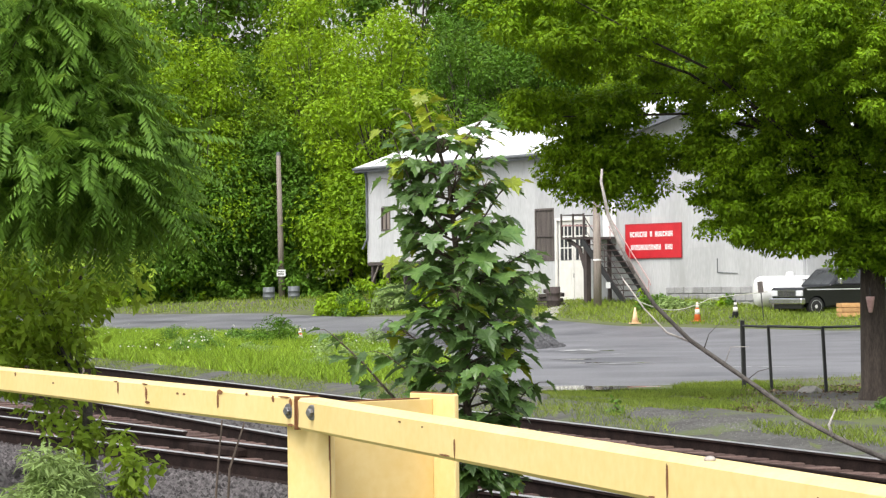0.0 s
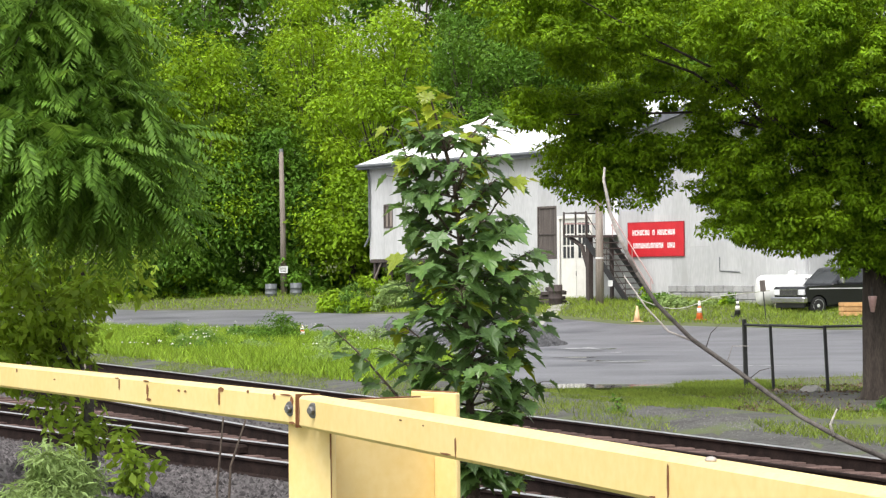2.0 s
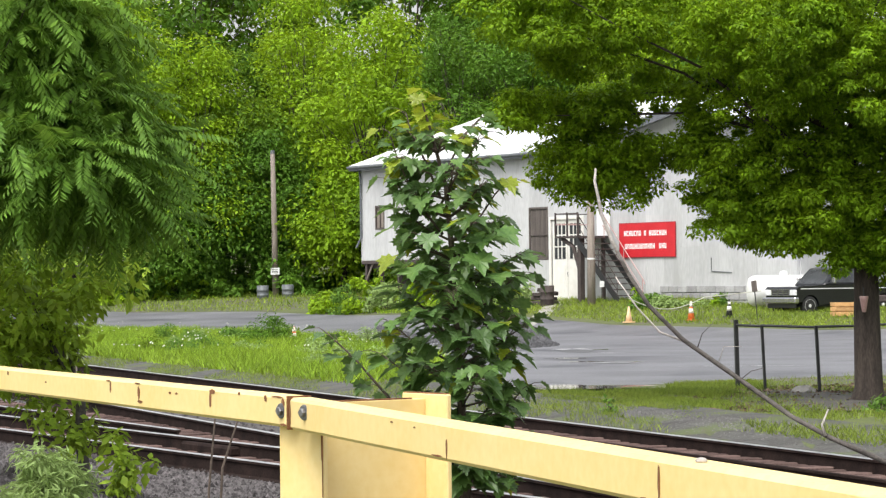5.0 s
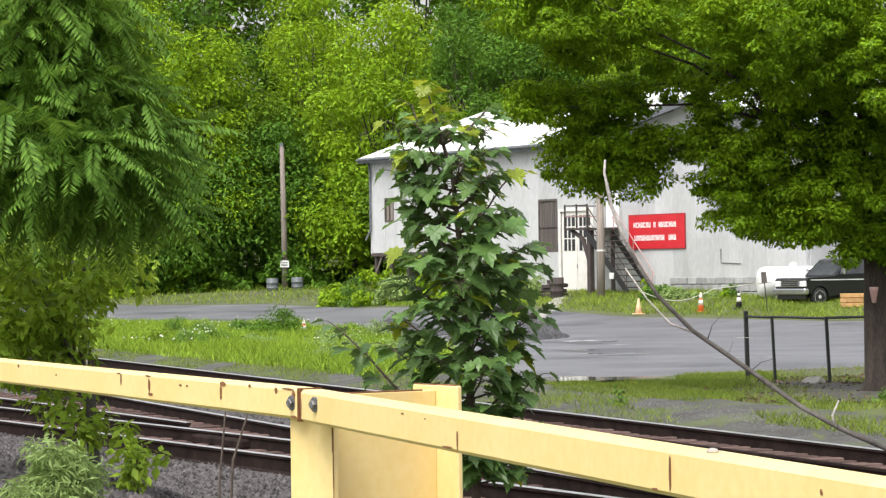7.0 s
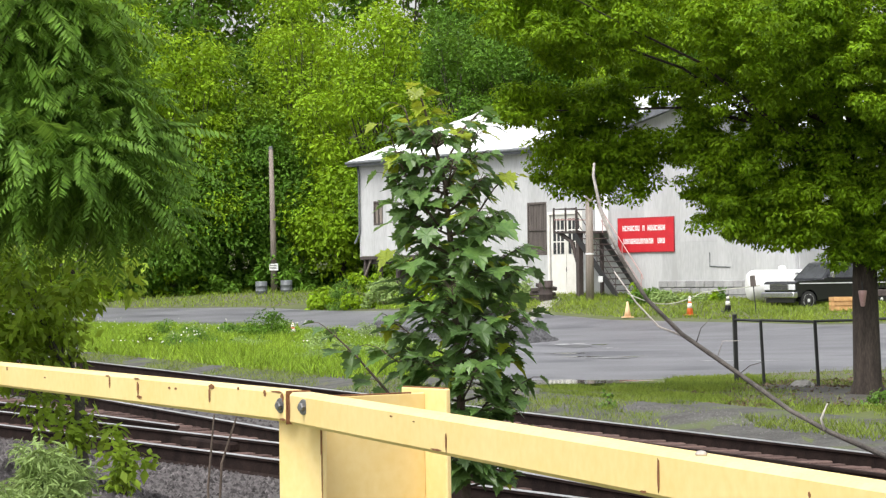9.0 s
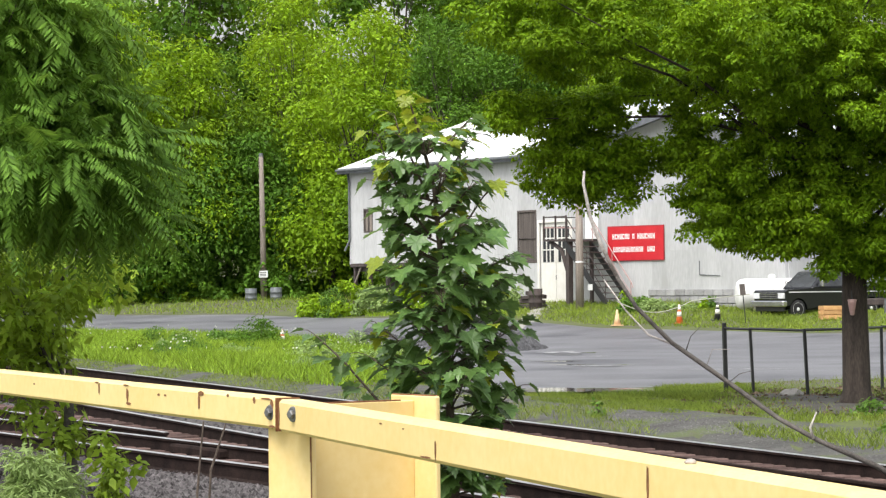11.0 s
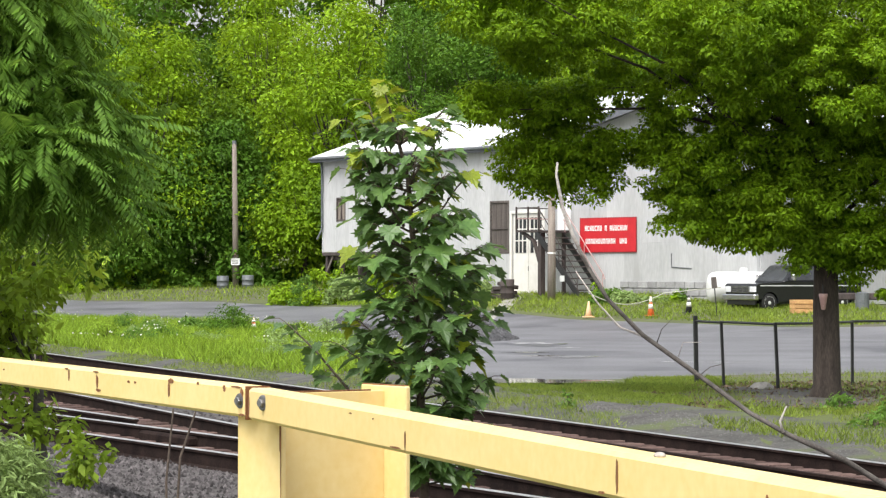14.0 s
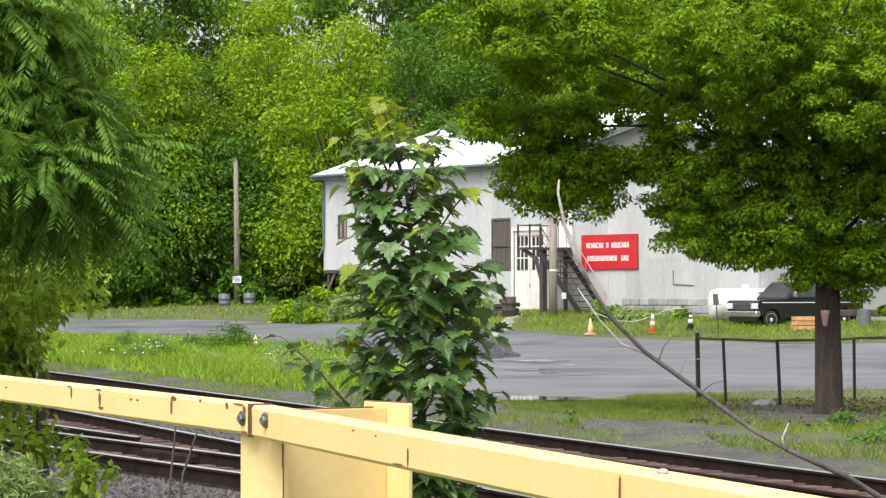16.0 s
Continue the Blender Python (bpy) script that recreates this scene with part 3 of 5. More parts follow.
for x0, z0, x1, z1 in ((gs0, EAVE + 0.02, ga, gz), (ga, gz, gs1, EAVE + 0.02)):
    part("rake_board", Mesh().add([(x0, -0.76, z0 - 0.22), (x1, -0.76, z1 - 0.22), (x1, -0.76, z1 + 0.09), (x0, -0.76, z0 + 0.09), (x0, -0.705, z0 - 0.22), (x1, -0.705, z1 - 0.22), (x1, -0.705, z1 + 0.09), (x0, -0.705, z0 + 0.09)],
         [(0, 1, 2, 3), (7, 6, 5, 4), (0, 4, 5, 1), (3, 2, 6, 7), (0, 3, 7, 4), (1, 5, 6, 2)]), FASCIA, workshop)

# small boarded window
w1 = part("window", Mesh().box(1.33, 0.03, 4.63, 2.06, 0.06, 5.62), GREY_WOOD, workshop, "small window boarded with brown wood")
for b in ((1.27, 4.55, 1.35, 5.7), (2.04, 4.55, 2.12, 5.7), (1.35, 4.55, 2.04, 4.65), (1.35, 5.6, 2.04, 5.7), (1.67, 4.65, 1.72, 5.6)):
    part("window_frame", Mesh().box(b[0], -0.05, b[1], b[2], 0.03, b[3], 0.01), SHUTTER, w1)
# tall boarded window
w2 = part("window", Mesh().box(14.55, 0.06, 3.0, 15.95, 0.09, 5.2), SHUTTER, workshop, "tall window boarded with brown-grey slats")
for i in range(7):
    part("board", Mesh().box(14.58 + i * 0.196, 0.0, 3.05, 14.58 + i * 0.196 + 0.182, 0.055, 5.15, 0.008), SHUTTER, w2)
for b in ((14.5, 2.94, 14.58, 5.26), (15.93, 2.94, 16.0, 5.26), (14.58, 2.94, 15.93, 3.04), (14.58, 5.16, 15.93, 5.26), (14.58, 4.0, 15.93, 4.05)):
    part("window_frame", Mesh().box(b[0], -0.045, b[1], b[2], 0.0, b[3], 0.01), SHUTTER, w2)
# tall double door with glazed upper halves
for s0, s1 in ((16.26, 17.38), (17.42, 18.54)):
    leaf = part("door_leaf", Mesh().box(s0, 0.02, 1.24, s1, 0.075, 2.95, 0.008), WHITE, workshop, "white-painted door leaf with a glazed top")
    part("glazing", Mesh().box(s0 + 0.14, 0.04, 2.98, s1 - 0.14, 0.055, 4.5), GLASS, leaf)
    part("stile", Mesh().box(s0, 0.015, 2.95, s0 + 0.13, 0.075, 4.66, 0.008), WHITE, leaf)
    part("stile", Mesh().box(s1 - 0.13, 0.015, 2.95, s1, 0.075, 4.66, 0.008), WHITE, leaf)
    part("top_rail", Mesh().box(s0 + 0.13, 0.015, 4.5, s1 - 0.13, 0.075, 4.66, 0.008), WHITE, leaf)
    for i in (1, 2):
        x = s0 + 0.14 + (s1 - s0 - 0.28) * i / 3
        part("glazing_bar", Mesh().box(x - 0.025, 0.012, 2.96, x + 0.025, 0.06, 4.5), WHITE, leaf)
    for z in (3.5, 4.0):
        part("glazing_bar", Mesh().box(s0 + 0.13, 0.010, z - 0.025, s1 - 0.13, 0.058, z + 0.025), WHITE, leaf)
    part("door_panel", Mesh().box(s0 + 0.15, 0.004, 1.45, s1 - 0.15, 0.018, 2.75, 0.006), WHITE, leaf)
part("door_handle", Mesh().tube([(17.5, -0.05, 2.2), (17.5, -0.05, 2.4)], 0.015, 6), BLACK_STEEL, workshop)
for b in ((16.08, 1.2, 16.22, 4.8), (18.58, 1.2, 18.70, 4.8), (16.22, 4.67, 18.58, 4.8)):
    part("door_frame", Mesh().box(b[0], -0.06, b[1], b[2], 0.02, b[3], 0.01), WHITE, workshop)
part("door_step", Mesh().box(16.0, -0.6, 0.95, 18.8, -0.03, 1.22, 0.02), CONCRETE, workshop)
up = part("upper_door", Mesh().box(19.57, 0.02, 3.92, 20.58, 0.07, 5.85, 0.008), WHITE_PLAIN, workshop, "white upper door at the stair landing")
part("door_handle", Mesh().tube([(20.45, -0.02, 4.85), (20.45, -0.02, 4.98)], 0.02, 6), BLACK_STEEL, up)
part("wall_conduit", Mesh().tube([(27.6, -0.05, 2.9), (27.6, -0.05, 2.35), (28.9, -0.05, 2.3)], 0.018, 6), ZINC, workshop)

# ---- red sign with two lines of white letters ----
sign = thing("wall_sign", "red rectangular sign with two rows of white lettering on the wall", "sign", WALL)
part("board", Mesh().box(21.39, -0.085, 2.99, 25.25, -0.05, 4.38, 0.008), RED, sign)
for b in ((21.36, 2.96, 21.39, 4.41), (25.25, 2.96, 25.28, 4.41), (21.39, 2.96, 25.25, 2.99), (21.39, 4.38, 25.25, 4.41)):
    part("sign_frame", Mesh().box(b[0], -0.09, b[1], b[2], -0.045, b[3], 0.006), RED_DARK, sign)
for s in (22.0, 24.6):
    part("bracket", Mesh().box(s, -0.05, 3.2, s + 0.06, -0.03, 4.2), BLACK_STEEL, sign)
rng_l = random.Random(4)
for words, x0, x1, z0, hgt in (((7, 1, 7), 21.72, 24.72, 3.86, 0.22), ((12, 3), 21.78, 24.70, 3.32, 0.22)):
    total = sum(words) + 1.0 * (len(words) - 1) + (0.5 if len(words) == 2 else 0)
    pitch = (x1 - x0) / total
    x = x0
    for w in words:
        for i in range(w):
            # each letter is a plain block with one notch
            m = Mesh()
            gap, t = pitch * 0.78, pitch * 0.27
            m.box(x, -0.095, z0, x + t, -0.087, z0 + hgt)
            kind = rng_l.randrange(4)
            if kind:
                m.box(x + gap - t, -0.095, z0, x + gap, -0.087, z0 + hgt)
            zz = z0 + hgt * rng_l.choice((0, 0.36, 0.7))
            m.box(x + t, -0.0945, zz, x + gap - (t if kind else 0), -0.087, zz + hgt * 0.26)
            if not kind:
                m.box(x + t, -0.0945, z0 + (0 if zz > z0 else hgt * 0.74), x + gap, -0.087, z0 + hgt * 0.26 + (0 if zz > z0 else hgt * 0.74))
            part("letter", m, WHITE_PLAIN, sign)
            x += pitch
        x += pitch * (1.5 if len(words) == 2 else 1.0)

# ---- outside stair ----
stair = thing("outside_stair", "dark open steel stair with faded red handrails to an upper landing", "stair", WALL)
SX0, SX1, SY0, SY1, SZ0, SZ1 = 20.7, 23.6, -1.75, -0.4, 0.95, 3.9
part("landing", Mesh().box(19.0, SY0, SZ1 - 0.08, SX0, -0.03, SZ1, 0.01), DARK_WOOD, stair)
for y in (SY0, SY1 - 0.06):
    part("stringer", Mesh().add([(SX0 - 0.1, y, SZ1 - 0.36), (SX0 - 0.1, y, SZ1 - 0.02), (SX1, y, SZ0 + 0.34), (SX1, y, SZ0), (SX0 - 0.1, y + 0.06, SZ1 - 0.36), (SX0 - 0.1, y + 0.06, SZ1 - 0.02), (SX1, y + 0.06, SZ0 + 0.34), (SX1, y + 0.06, SZ0)],
         [(0, 3, 2, 1), (4, 5, 6, 7), (0, 1, 5, 4), (1, 2, 6, 5), (2, 3, 7, 6), (3, 0, 4, 7)]), BLACK_STEEL, stair)
for i in range(12):
    k = (i + 0.7) / 12.2
    x, z = SX0 + (SX1 - SX0) * k, SZ1 + (SZ0 - SZ1) * k + 0.06
    part("tread", Mesh().box(x - 0.14, SY0 + 0.06, z, x + 0.14, SY1 - 0.06, z + 0.045, 0.008), DARK_WOOD, stair)
for y in (SY0 + 0.03, SY1 - 0.03):
    part("handrail", Mesh().tube([(SX0 - 0.05, y, SZ1 + 0.92), (SX1 - 0.1, y, SZ0 + 1.1), (SX1, y, SZ0 + 0.9)], 0.022, 6), PINK_RAIL if y > -1 else DARK_WOOD, stair)
    part("handrail", Mesh().tube([(SX0 - 0.05, y, SZ1 + 0.45), (SX1 - 0.1, y, SZ0 + 0.62)], 0.016, 6), PINK_RAIL if y > -1 else DARK_WOOD, stair)
    for k in (0.02, 0.5, 0.95):
        x, z = SX0 + (SX1 - SX0) * k, SZ1 + (SZ0 - SZ1) * k
        part("baluster", Mesh().tube([(x, y, z), (x, y, z + 0.95)], 0.018, 6), PINK_RAIL if y > -1 else DARK_WOOD, stair)
for z in (0.5, 0.95):
    part("landing_rail", Mesh().tube([(19.03, -0.1, SZ1 + z), (19.03, SY0 + 0.03, SZ1 + z), (SX0 - 0.03, SY0 + 0.03, SZ1 + z)], 0.024, 6), PINK_RAIL if z < 0.9 else DARK_WOOD, stair)
for x in (19.03, 19.9, SX0 - 0.03):
    part("landing_post", Mesh().box(x - 0.03, SY0, SZ1, x + 0.03, SY0 + 0.06, SZ1 + 1.0), DARK_WOOD, stair)
part("support_post", Mesh().box(20.5, SY0 + 0.1, 0.95, 20.74, SY0 + 0.34, SZ1 - 0.08, 0.02), DARK_WOOD, stair)
part("support_brace", Mesh().tube([(19.3, SY0 + 0.2, SZ1 - 0.1), (20.1, SY0 + 0.2, 3.45), (20.55, SY0 + 0.2, 2.5)], 0.09, 6), DARK_WOOD, stair)
part("support_post", Mesh().box(20.6, -0.5, 0.95, 20.75, -0.35, SZ1 - 0.08, 0.02), DARK_WOOD, stair)
part("notice_plate", Mesh().box(22.3, SY0 - 0.03, 1.75, 22.62, SY0 - 0.012, 2.0, 0.01), WHITE_PLAIN, stair, "small white notice plate")

post = thing("timber_post", "weathered grey-brown timber post standing before the stair", "post", pose(4.5, 114.3, height(4.5, 114.3) - 0.1))
part("shaft", Mesh().tube([(0, 0, 0), (0.01, 0, 2.2), (0, 0, 4.6)], [0.17, 0.16, 0.14], 10), GREY_WOOD, post, smooth=True)
part("cap", Mesh().lathe([(0.15, 4.6), (0.12, 4.65), (0.02, 4.68)], 10), GREY_WOOD, post)
part("metal_band", Mesh().lathe([(0.168, 2.0), (0.172, 2.01), (0.172, 2.06), (0.168, 2.07)], 10), WHITE_PLAIN, post)

# ---- concrete walk and junk by the door ----
tagged(part("concrete_walk", sheet([(0.6, 104.2), (1.9, 112), (2.6, 119.0)], [(2.1, 104.0), (2.7, 110.5), (3.6, 118.2)], 14, 4, 0.07), CONCRETE), "pale concrete walk sloping up to the door", "path", kind="structure")
pile = thing("timber_pile", "dark weathered beams stacked beside the door", "timber pile", pose(2.45, 117.5, height(2.45, 117.5), 0, 0, -57))
for i, (z, o, tilt) in enumerate(((0.1, 0, 0), (0.1, 0.35, 0), (0.3, 0.15, 1), (0.48, 0.1, -3), (0.62, 0.2, 9))):
    part("beam", Mesh().box(-1.1 + 0.2 * i, -0.10, -0.07, 0.7 + 0.1 * (i % 3), 0.12, 0.09, 0.02, pose(0, o, z, 0, tilt, 4 * i - 6)), DARK_WOOD if i != 1 else SHUTTER, pile)
bin_ = thing("metal_drum", "dark rusty drum standing beside the door", "drum", pose(2.75, 116.4, height(2.75, 116.4)))
part("shell", Mesh().lathe([(0.28, 0), (0.29, 0.02), (0.285, 0.3), (0.3, 0.31), (0.285, 0.33), (0.285, 0.6), (0.3, 0.61), (0.285, 0.63), (0.29, 0.88), (0.27, 0.89), (0.26, 0.85)], 18), DARK_WOOD, bin_, smooth=True)

# ---- utility pole with a notice and two drums ----
pole = thing("utility_pole", "bare wooden pole with a small white notice", "pole", pose(-12.06, 164, height(-12.06, 164) - 0.05))
part("shaft", Mesh().tube([(0, 0, 0), (-0.03, 0, 4), (-0.1, 0, 8.5)], [0.19, 0.17, 0.13], 10), GREY_WOOD, pole, smooth=True)
part("pole_top", Mesh().tube([(-0.1, 0, 8.45), (-0.1, 0, 8.65)], [0.14, 0.12], 8), ZINC, pole)
part("notice", Mesh().box(-0.26, -0.24, 1.35, 0.26, -0.215, 1.75, 0.01), WHITE_PLAIN, pole, "white notice board with dark bars of writing")
for z in (1.62, 1.52, 1.44):
    part("writing_bar", Mesh().box(-0.19, -0.247, z, 0.17, -0.241, z + 0.035), BLACK_STEEL, pole)
part("tag", Mesh().box(-0.12, -0.22, 1.95, 0.12, -0.2, 2.12), PINK_RAIL, pole)
drum = thing("grey_drum", "dull grey drum standing at the road edge beside the pole", "drum", pose(-12.5, 160, height(-12.5, 160) - 0.12), group="drums by the pole")
part("shell", Mesh().lathe([(0.33, 0), (0.34, 0.03), (0.335, 0.28), (0.355, 0.3), (0.335, 0.32), (0.335, 0.56), (0.355, 0.58), (0.335, 0.6), (0.34, 0.84), (0.32, 0.86), (0.31, 0.82), (0.1, 0.8)], 20), ZINC, drum, smooth=True)
copy_thing(drum, pose(-11.1, 160.5, height(-11.1, 160.5) - 0.12))


# ---- traffic cones ----
def cone(x, y, body, hgt, base_dark=False):
    c = thing("traffic_cone", "orange traffic cone with pale collars" if body is ORANGE else "faded peach-coloured traffic cone" if body is FADED_ORANGE else "dark-based traffic cone with a broad pale collar", "traffic cone", pose(x, y, height(x, y) + 0.02, 0, 0, 20), group="traffic cones")
    part("base", Mesh().box(-0.19, -0.19, 0, 0.19, 0.19, 0.045, 0.015), BLACK_STEEL if base_dark else body, c)
    r = lambda z: 0.135 - 0.105 * z / hgt
    part("body", Mesh().lathe([(r(0.0), 0.045), (r(hgt * 0.45), hgt * 0.45), (r(hgt), hgt), (r(hgt) - 0.012, hgt + 0.01)], 18), BLACK_STEEL if base_dark else body, c, smooth=True)
    for z0, z1 in ((0.38, 0.62), (0.72, 0.86)) if body is not FADED_ORANGE else ():
        part("collar", Mesh().lathe([(r(hgt * z0) + 0.004, hgt * z0), (r(hgt * z1) + 0.004, hgt * z1)], 18), COLLAR, c, smooth=True)
    if body is ORANGE:
        part("top_collar", Mesh().lathe([(r(hgt * 0.88) + 0.004, hgt * 0.88), (r(hgt) + 0.004, hgt * 1.0)], 18), COLLAR, c)
    return c


cone(5.48, 104.0, FADED_ORANGE, 0.6)
cone(7.64, 102.0, ORANGE, 0.72)
cone(9.03, 102.0, WHITE_PLAIN, 0.66, True)
cone(-6.17, 92.0, ORANGE, 0.5)


# ---- pickup truck ----
def pickup(m):
    t = thing("pickup_truck", "black older pickup truck with chrome grille and bumper parked on grass", "truck", m)

    def slab(outline, w, mat_, name, parent=t, bevel=0.04, taper=0.0):
        n = len(outline)
        zs = [z for _, z in outline]
        lo, hi = min(zs), max(zs)
        half = lambda z: w - taper * (z - lo) / (hi - lo)
        vs = [(x, s * half(z), z) for s in (-1, 1) for x, z in outline]
        fs = [tuple(range(n)), tuple(range(n, 2 * n))[::-1]] + [(i, n + i, n + (i + 1) % n, (i + 1) % n) for i in range(n)]
        ob = part(name, Mesh().add(vs, fs), mat_, parent)
        if bevel:
            b = ob.modifiers.new("bevel", "BEVEL")
            b.width, b.segments = bevel, 2
        return ob

    arch = lambda cx, r: [(cx + r * math.cos(a), 0.36 + r * math.sin(a)) for a in [radians(d) for d in range(0, 181, 20)]]
    low = [(-0.06, 0.5), (-0.06, 0.72), (-0.02, 1.0), (-0.12, 1.08), (-1.5, 1.14), (-3.3, 1.16), (-3.32, 1.2), (-5.1, 1.2), (-5.12, 0.55)]
    low += [(-4.75, 0.5)] + [(x, z) for x, z in arch(-4.2, 0.43)][::-1] + [(-3.5, 0.42), (-1.5, 0.42)] + [(x, z) for x, z in arch(-0.66, 0.41)][::-1] + [(-0.28, 0.5)]
    body = slab(low, 0.96, CAR_BLACK, "body")
    cab = slab([(-1.35, 1.13), (-2.0, 1.76), (-2.3, 1.82), (-3.05, 1.82), (-3.25, 1.76), (-3.3, 1.15)], 0.92, CAR_BLACK, "cab", taper=0.17, bevel=0.05)
    part("windscreen", Mesh().add([(-1.40, -0.80, 1.19), (-1.40, 0.80, 1.19), (-1.965, 0.68, 1.73), (-1.965, -0.68, 1.73), (-1.42, -0.80, 1.165), (-1.42, 0.80, 1.165), (-1.985, 0.68, 1.71), (-1.985, -0.68, 1.71)],
         [(0, 1, 2, 3), (7, 6, 5, 4), (0, 4, 5, 1), (1, 5, 6, 2), (2, 6, 7, 3), (3, 7, 4, 0)]), GLASS, cab, "dark reflecting windscreen")
    for s in (-1, 1):
        w0, w1 = 0.922 * s, 0.775 * s
        part("side_window", Mesh().add([(-1.62, w0 * 0.995, 1.22), (-2.1, w1, 1.7), (-3.0, w1, 1.72), (-3.12, w0 * 0.995, 1.22), (-1.62, w0 * 0.96, 1.22), (-2.1, w1 * 0.96, 1.7), (-3.0, w1 * 0.96, 1.72), (-3.12, w0 * 0.96, 1.22)],
             [(0, 1, 2, 3), (7, 6, 5, 4), (0, 4, 5, 1), (1, 5, 6, 2), (2, 6, 7, 3), (3, 7, 4, 0)]), GLASS, cab)
        part("side_stripe", Mesh().box(-5.0, min(0.962 * s, 0.968 * s), 0.985, -0.2, max(0.962 * s, 0.968 * s), 1.02), WHITE_PLAIN, t, "pale side moulding")
        part("mirror", Mesh().box(-1.75, min(0.98 * s, 1.16 * s), 1.2, -1.65, max(0.98 * s, 1.16 * s), 1.42, 0.02), CHROME, t)
        part("headlight", Mesh().box(-0.05, min(0.56 * s, 0.93 * s), 0.76, -0.012 + 0.02, max(0.56 * s, 0.93 * s), 0.97, 0.015), LENS, t, "clear rectangular headlight")
        part("door_handle", Mesh().box(-3.0, min(0.962 * s, 0.985 * s), 1.06, -2.85, max(0.962 * s, 0.985 * s), 1.09), CHROME, t)
    grille = part("grille", Mesh().box(-0.05, -0.54, 0.75, 0.0, 0.54, 0.98, 0.01), BLACK_STEEL, t)
    for z in (0.75, 0.83, 0.91, 0.97):
        part("grille_bar", Mesh().box(-0.01, -0.55, z, 0.02, 0.55, z + 0.02), CHROME, grille)
    for y in (-0.54, -0.18, 0.16, 0.52):
        part("grille_bar", Mesh().box(-0.01, y, 0.75, 0.021, y + 0.02, 0.99), CHROME, grille)
    part("bumper", Mesh().box(-0.12, -1.0, 0.46, 0.12, 1.0, 0.68, 0.04), CHROME, t, "chrome front bumper")
    part("air_dam", Mesh().box(-0.1, -0.85, 0.28, -0.02, 0.85, 0.46, 0.02), BLACK_STEEL, t)
    part("underside", Mesh().box(-5.0, -0.7, 0.32, -0.2, 0.7, 0.52), BLACK_STEEL, t)
    for x in (-0.66, -4.2):
        for s in (-1, 1):
            m_ = pose(x, 0.83 * s, 0.36, 90 * -s, 0, 0)
            w = part("wheel", Mesh().lathe([(0.2, -0.1), (0.34, -0.11), (0.36, -0.08), (0.36, 0.08), (0.34, 0.11), (0.24, 0.11)], 28), TYRE, t, smooth=True, at=m_)
            part("rim", Mesh().lathe([(0.235, 0.02), (0.245, 0.114), (0.215, 0.1), (0.16, 0.06), (0.09, 0.075), (0.07, 0.11), (0.02, 0.115)], 24), WHITE_PLAIN, w, smooth=True)
            for i in range(8):
                a = i * math.pi / 4
                part("rim_hole", Mesh().lathe([(0.02, 0.075), (0.02, 0.082)], 8, pose(0.145 * math.cos(a), 0.145 * math.sin(a), 0)), BLACK_STEEL, w)
    return t


pickup(pose(11.15, 104.33, 0.66, 0, 0, 212) @ Matrix.Scale(0.99, 4))

tank = thing("propane_tank", "white horizontal propane tank with domed ends beside the truck", "tank", pose(10.2, 107.0, 0.95, 0, 0, 8))
cap = [(0.05, 0.0), (0.36, 0.015), (0.50, 0.06), (0.57, 0.16), (0.6, 0.32), (0.6, 2.5), (0.57, 2.66), (0.50, 2.76), (0.36, 2.81), (0.05, 2.83)]
part("shell", Mesh().lathe(cap, 24, pose(0, 0, 0.62, 0, 90, 0)), WHITE_PLAIN, tank, smooth=True)
part("valve_dome", Mesh().lathe([(0.16, 1.16), (0.16, 1.3), (0.12, 1.36), (0.03, 1.38)], 14, pose(1.4, 0, 0)), WHITE_PLAIN, tank, smooth=True)
for x in (0.6, 2.2):
    part("saddle", Mesh().box(x, -0.4, -0.1, x + 0.2, 0.4, 0.22, 0.02), CONCRETE, tank)
mk = thing("marker_post", "thin dark marker stake with a small dark plate", "marker post", pose(9.86, 100, height(9.86, 100)))
part("stake", Mesh().box(-0.018, -0.018, 0, 0.018, 0.018, 1.35), BLACK_STEEL, mk, at=pose(0, 0, 0, 0, -5, 0))
part("plate", Mesh().box(-0.10, -0.03, 1.05, 0.10, -0.018, 1.45, 0.01), SHUTTER, mk, at=pose(0, 0, 0, 0, -5, 0))
crate = thing("wooden_crate", "orange-brown slatted wooden crate on the grass", "crate", pose(12.95, 100, height(12.95, 100), 0, 0, 12))
for z in (0.03, 0.2, 0.37):
    for y in (-0.3, 0.28):
        part("slat", Mesh().box(-0.42, y, z, 0.42, y + 0.03, z + 0.14, 0.006), CRATE, crate)
    for x in (-0.42, 0.39):
        part("slat", Mesh().box(x, -0.27, z, x + 0.03, 0.28, z + 0.14, 0.006), CRATE, crate)
part("load", Mesh().box(-0.38, -0.26, 0.02, 0.38, 0.27, 0.44, 0.06), CRATE, crate)
rope = thing("barrier_rope", "pale rope slung between cones along the grass edge", "rope")
part("strand", Mesh().tube([(5.48 + (10.6 - 5.48) * i / 16, 104 + 2.0 * i / 16, 1.36 - 0.42 * math.sin(math.pi * min(1, i / 9)) + 0.22 * max(0, i - 9) / 7) for i in range(17)], 0.018, 5), ROPE, rope)
log = thing("junk_beam", "dark scrap machinery lying in the grass", "scrap", pose(15.2, 101, height(15.2, 101), 0, 0, -8))
part("beam", Mesh().box(-1.3, -0.2, 0.35, 1.6, 0.2, 0.6, 0.03), DARK_WOOD, log)
part("leg", Mesh().box(-1.1, -0.15, 0, -0.9, 0.15, 0.35), DARK_WOOD, log)
part("leg", Mesh().box(0.9, -0.15, 0, 1.1, 0.15, 0.35), DARK_WOOD, log)
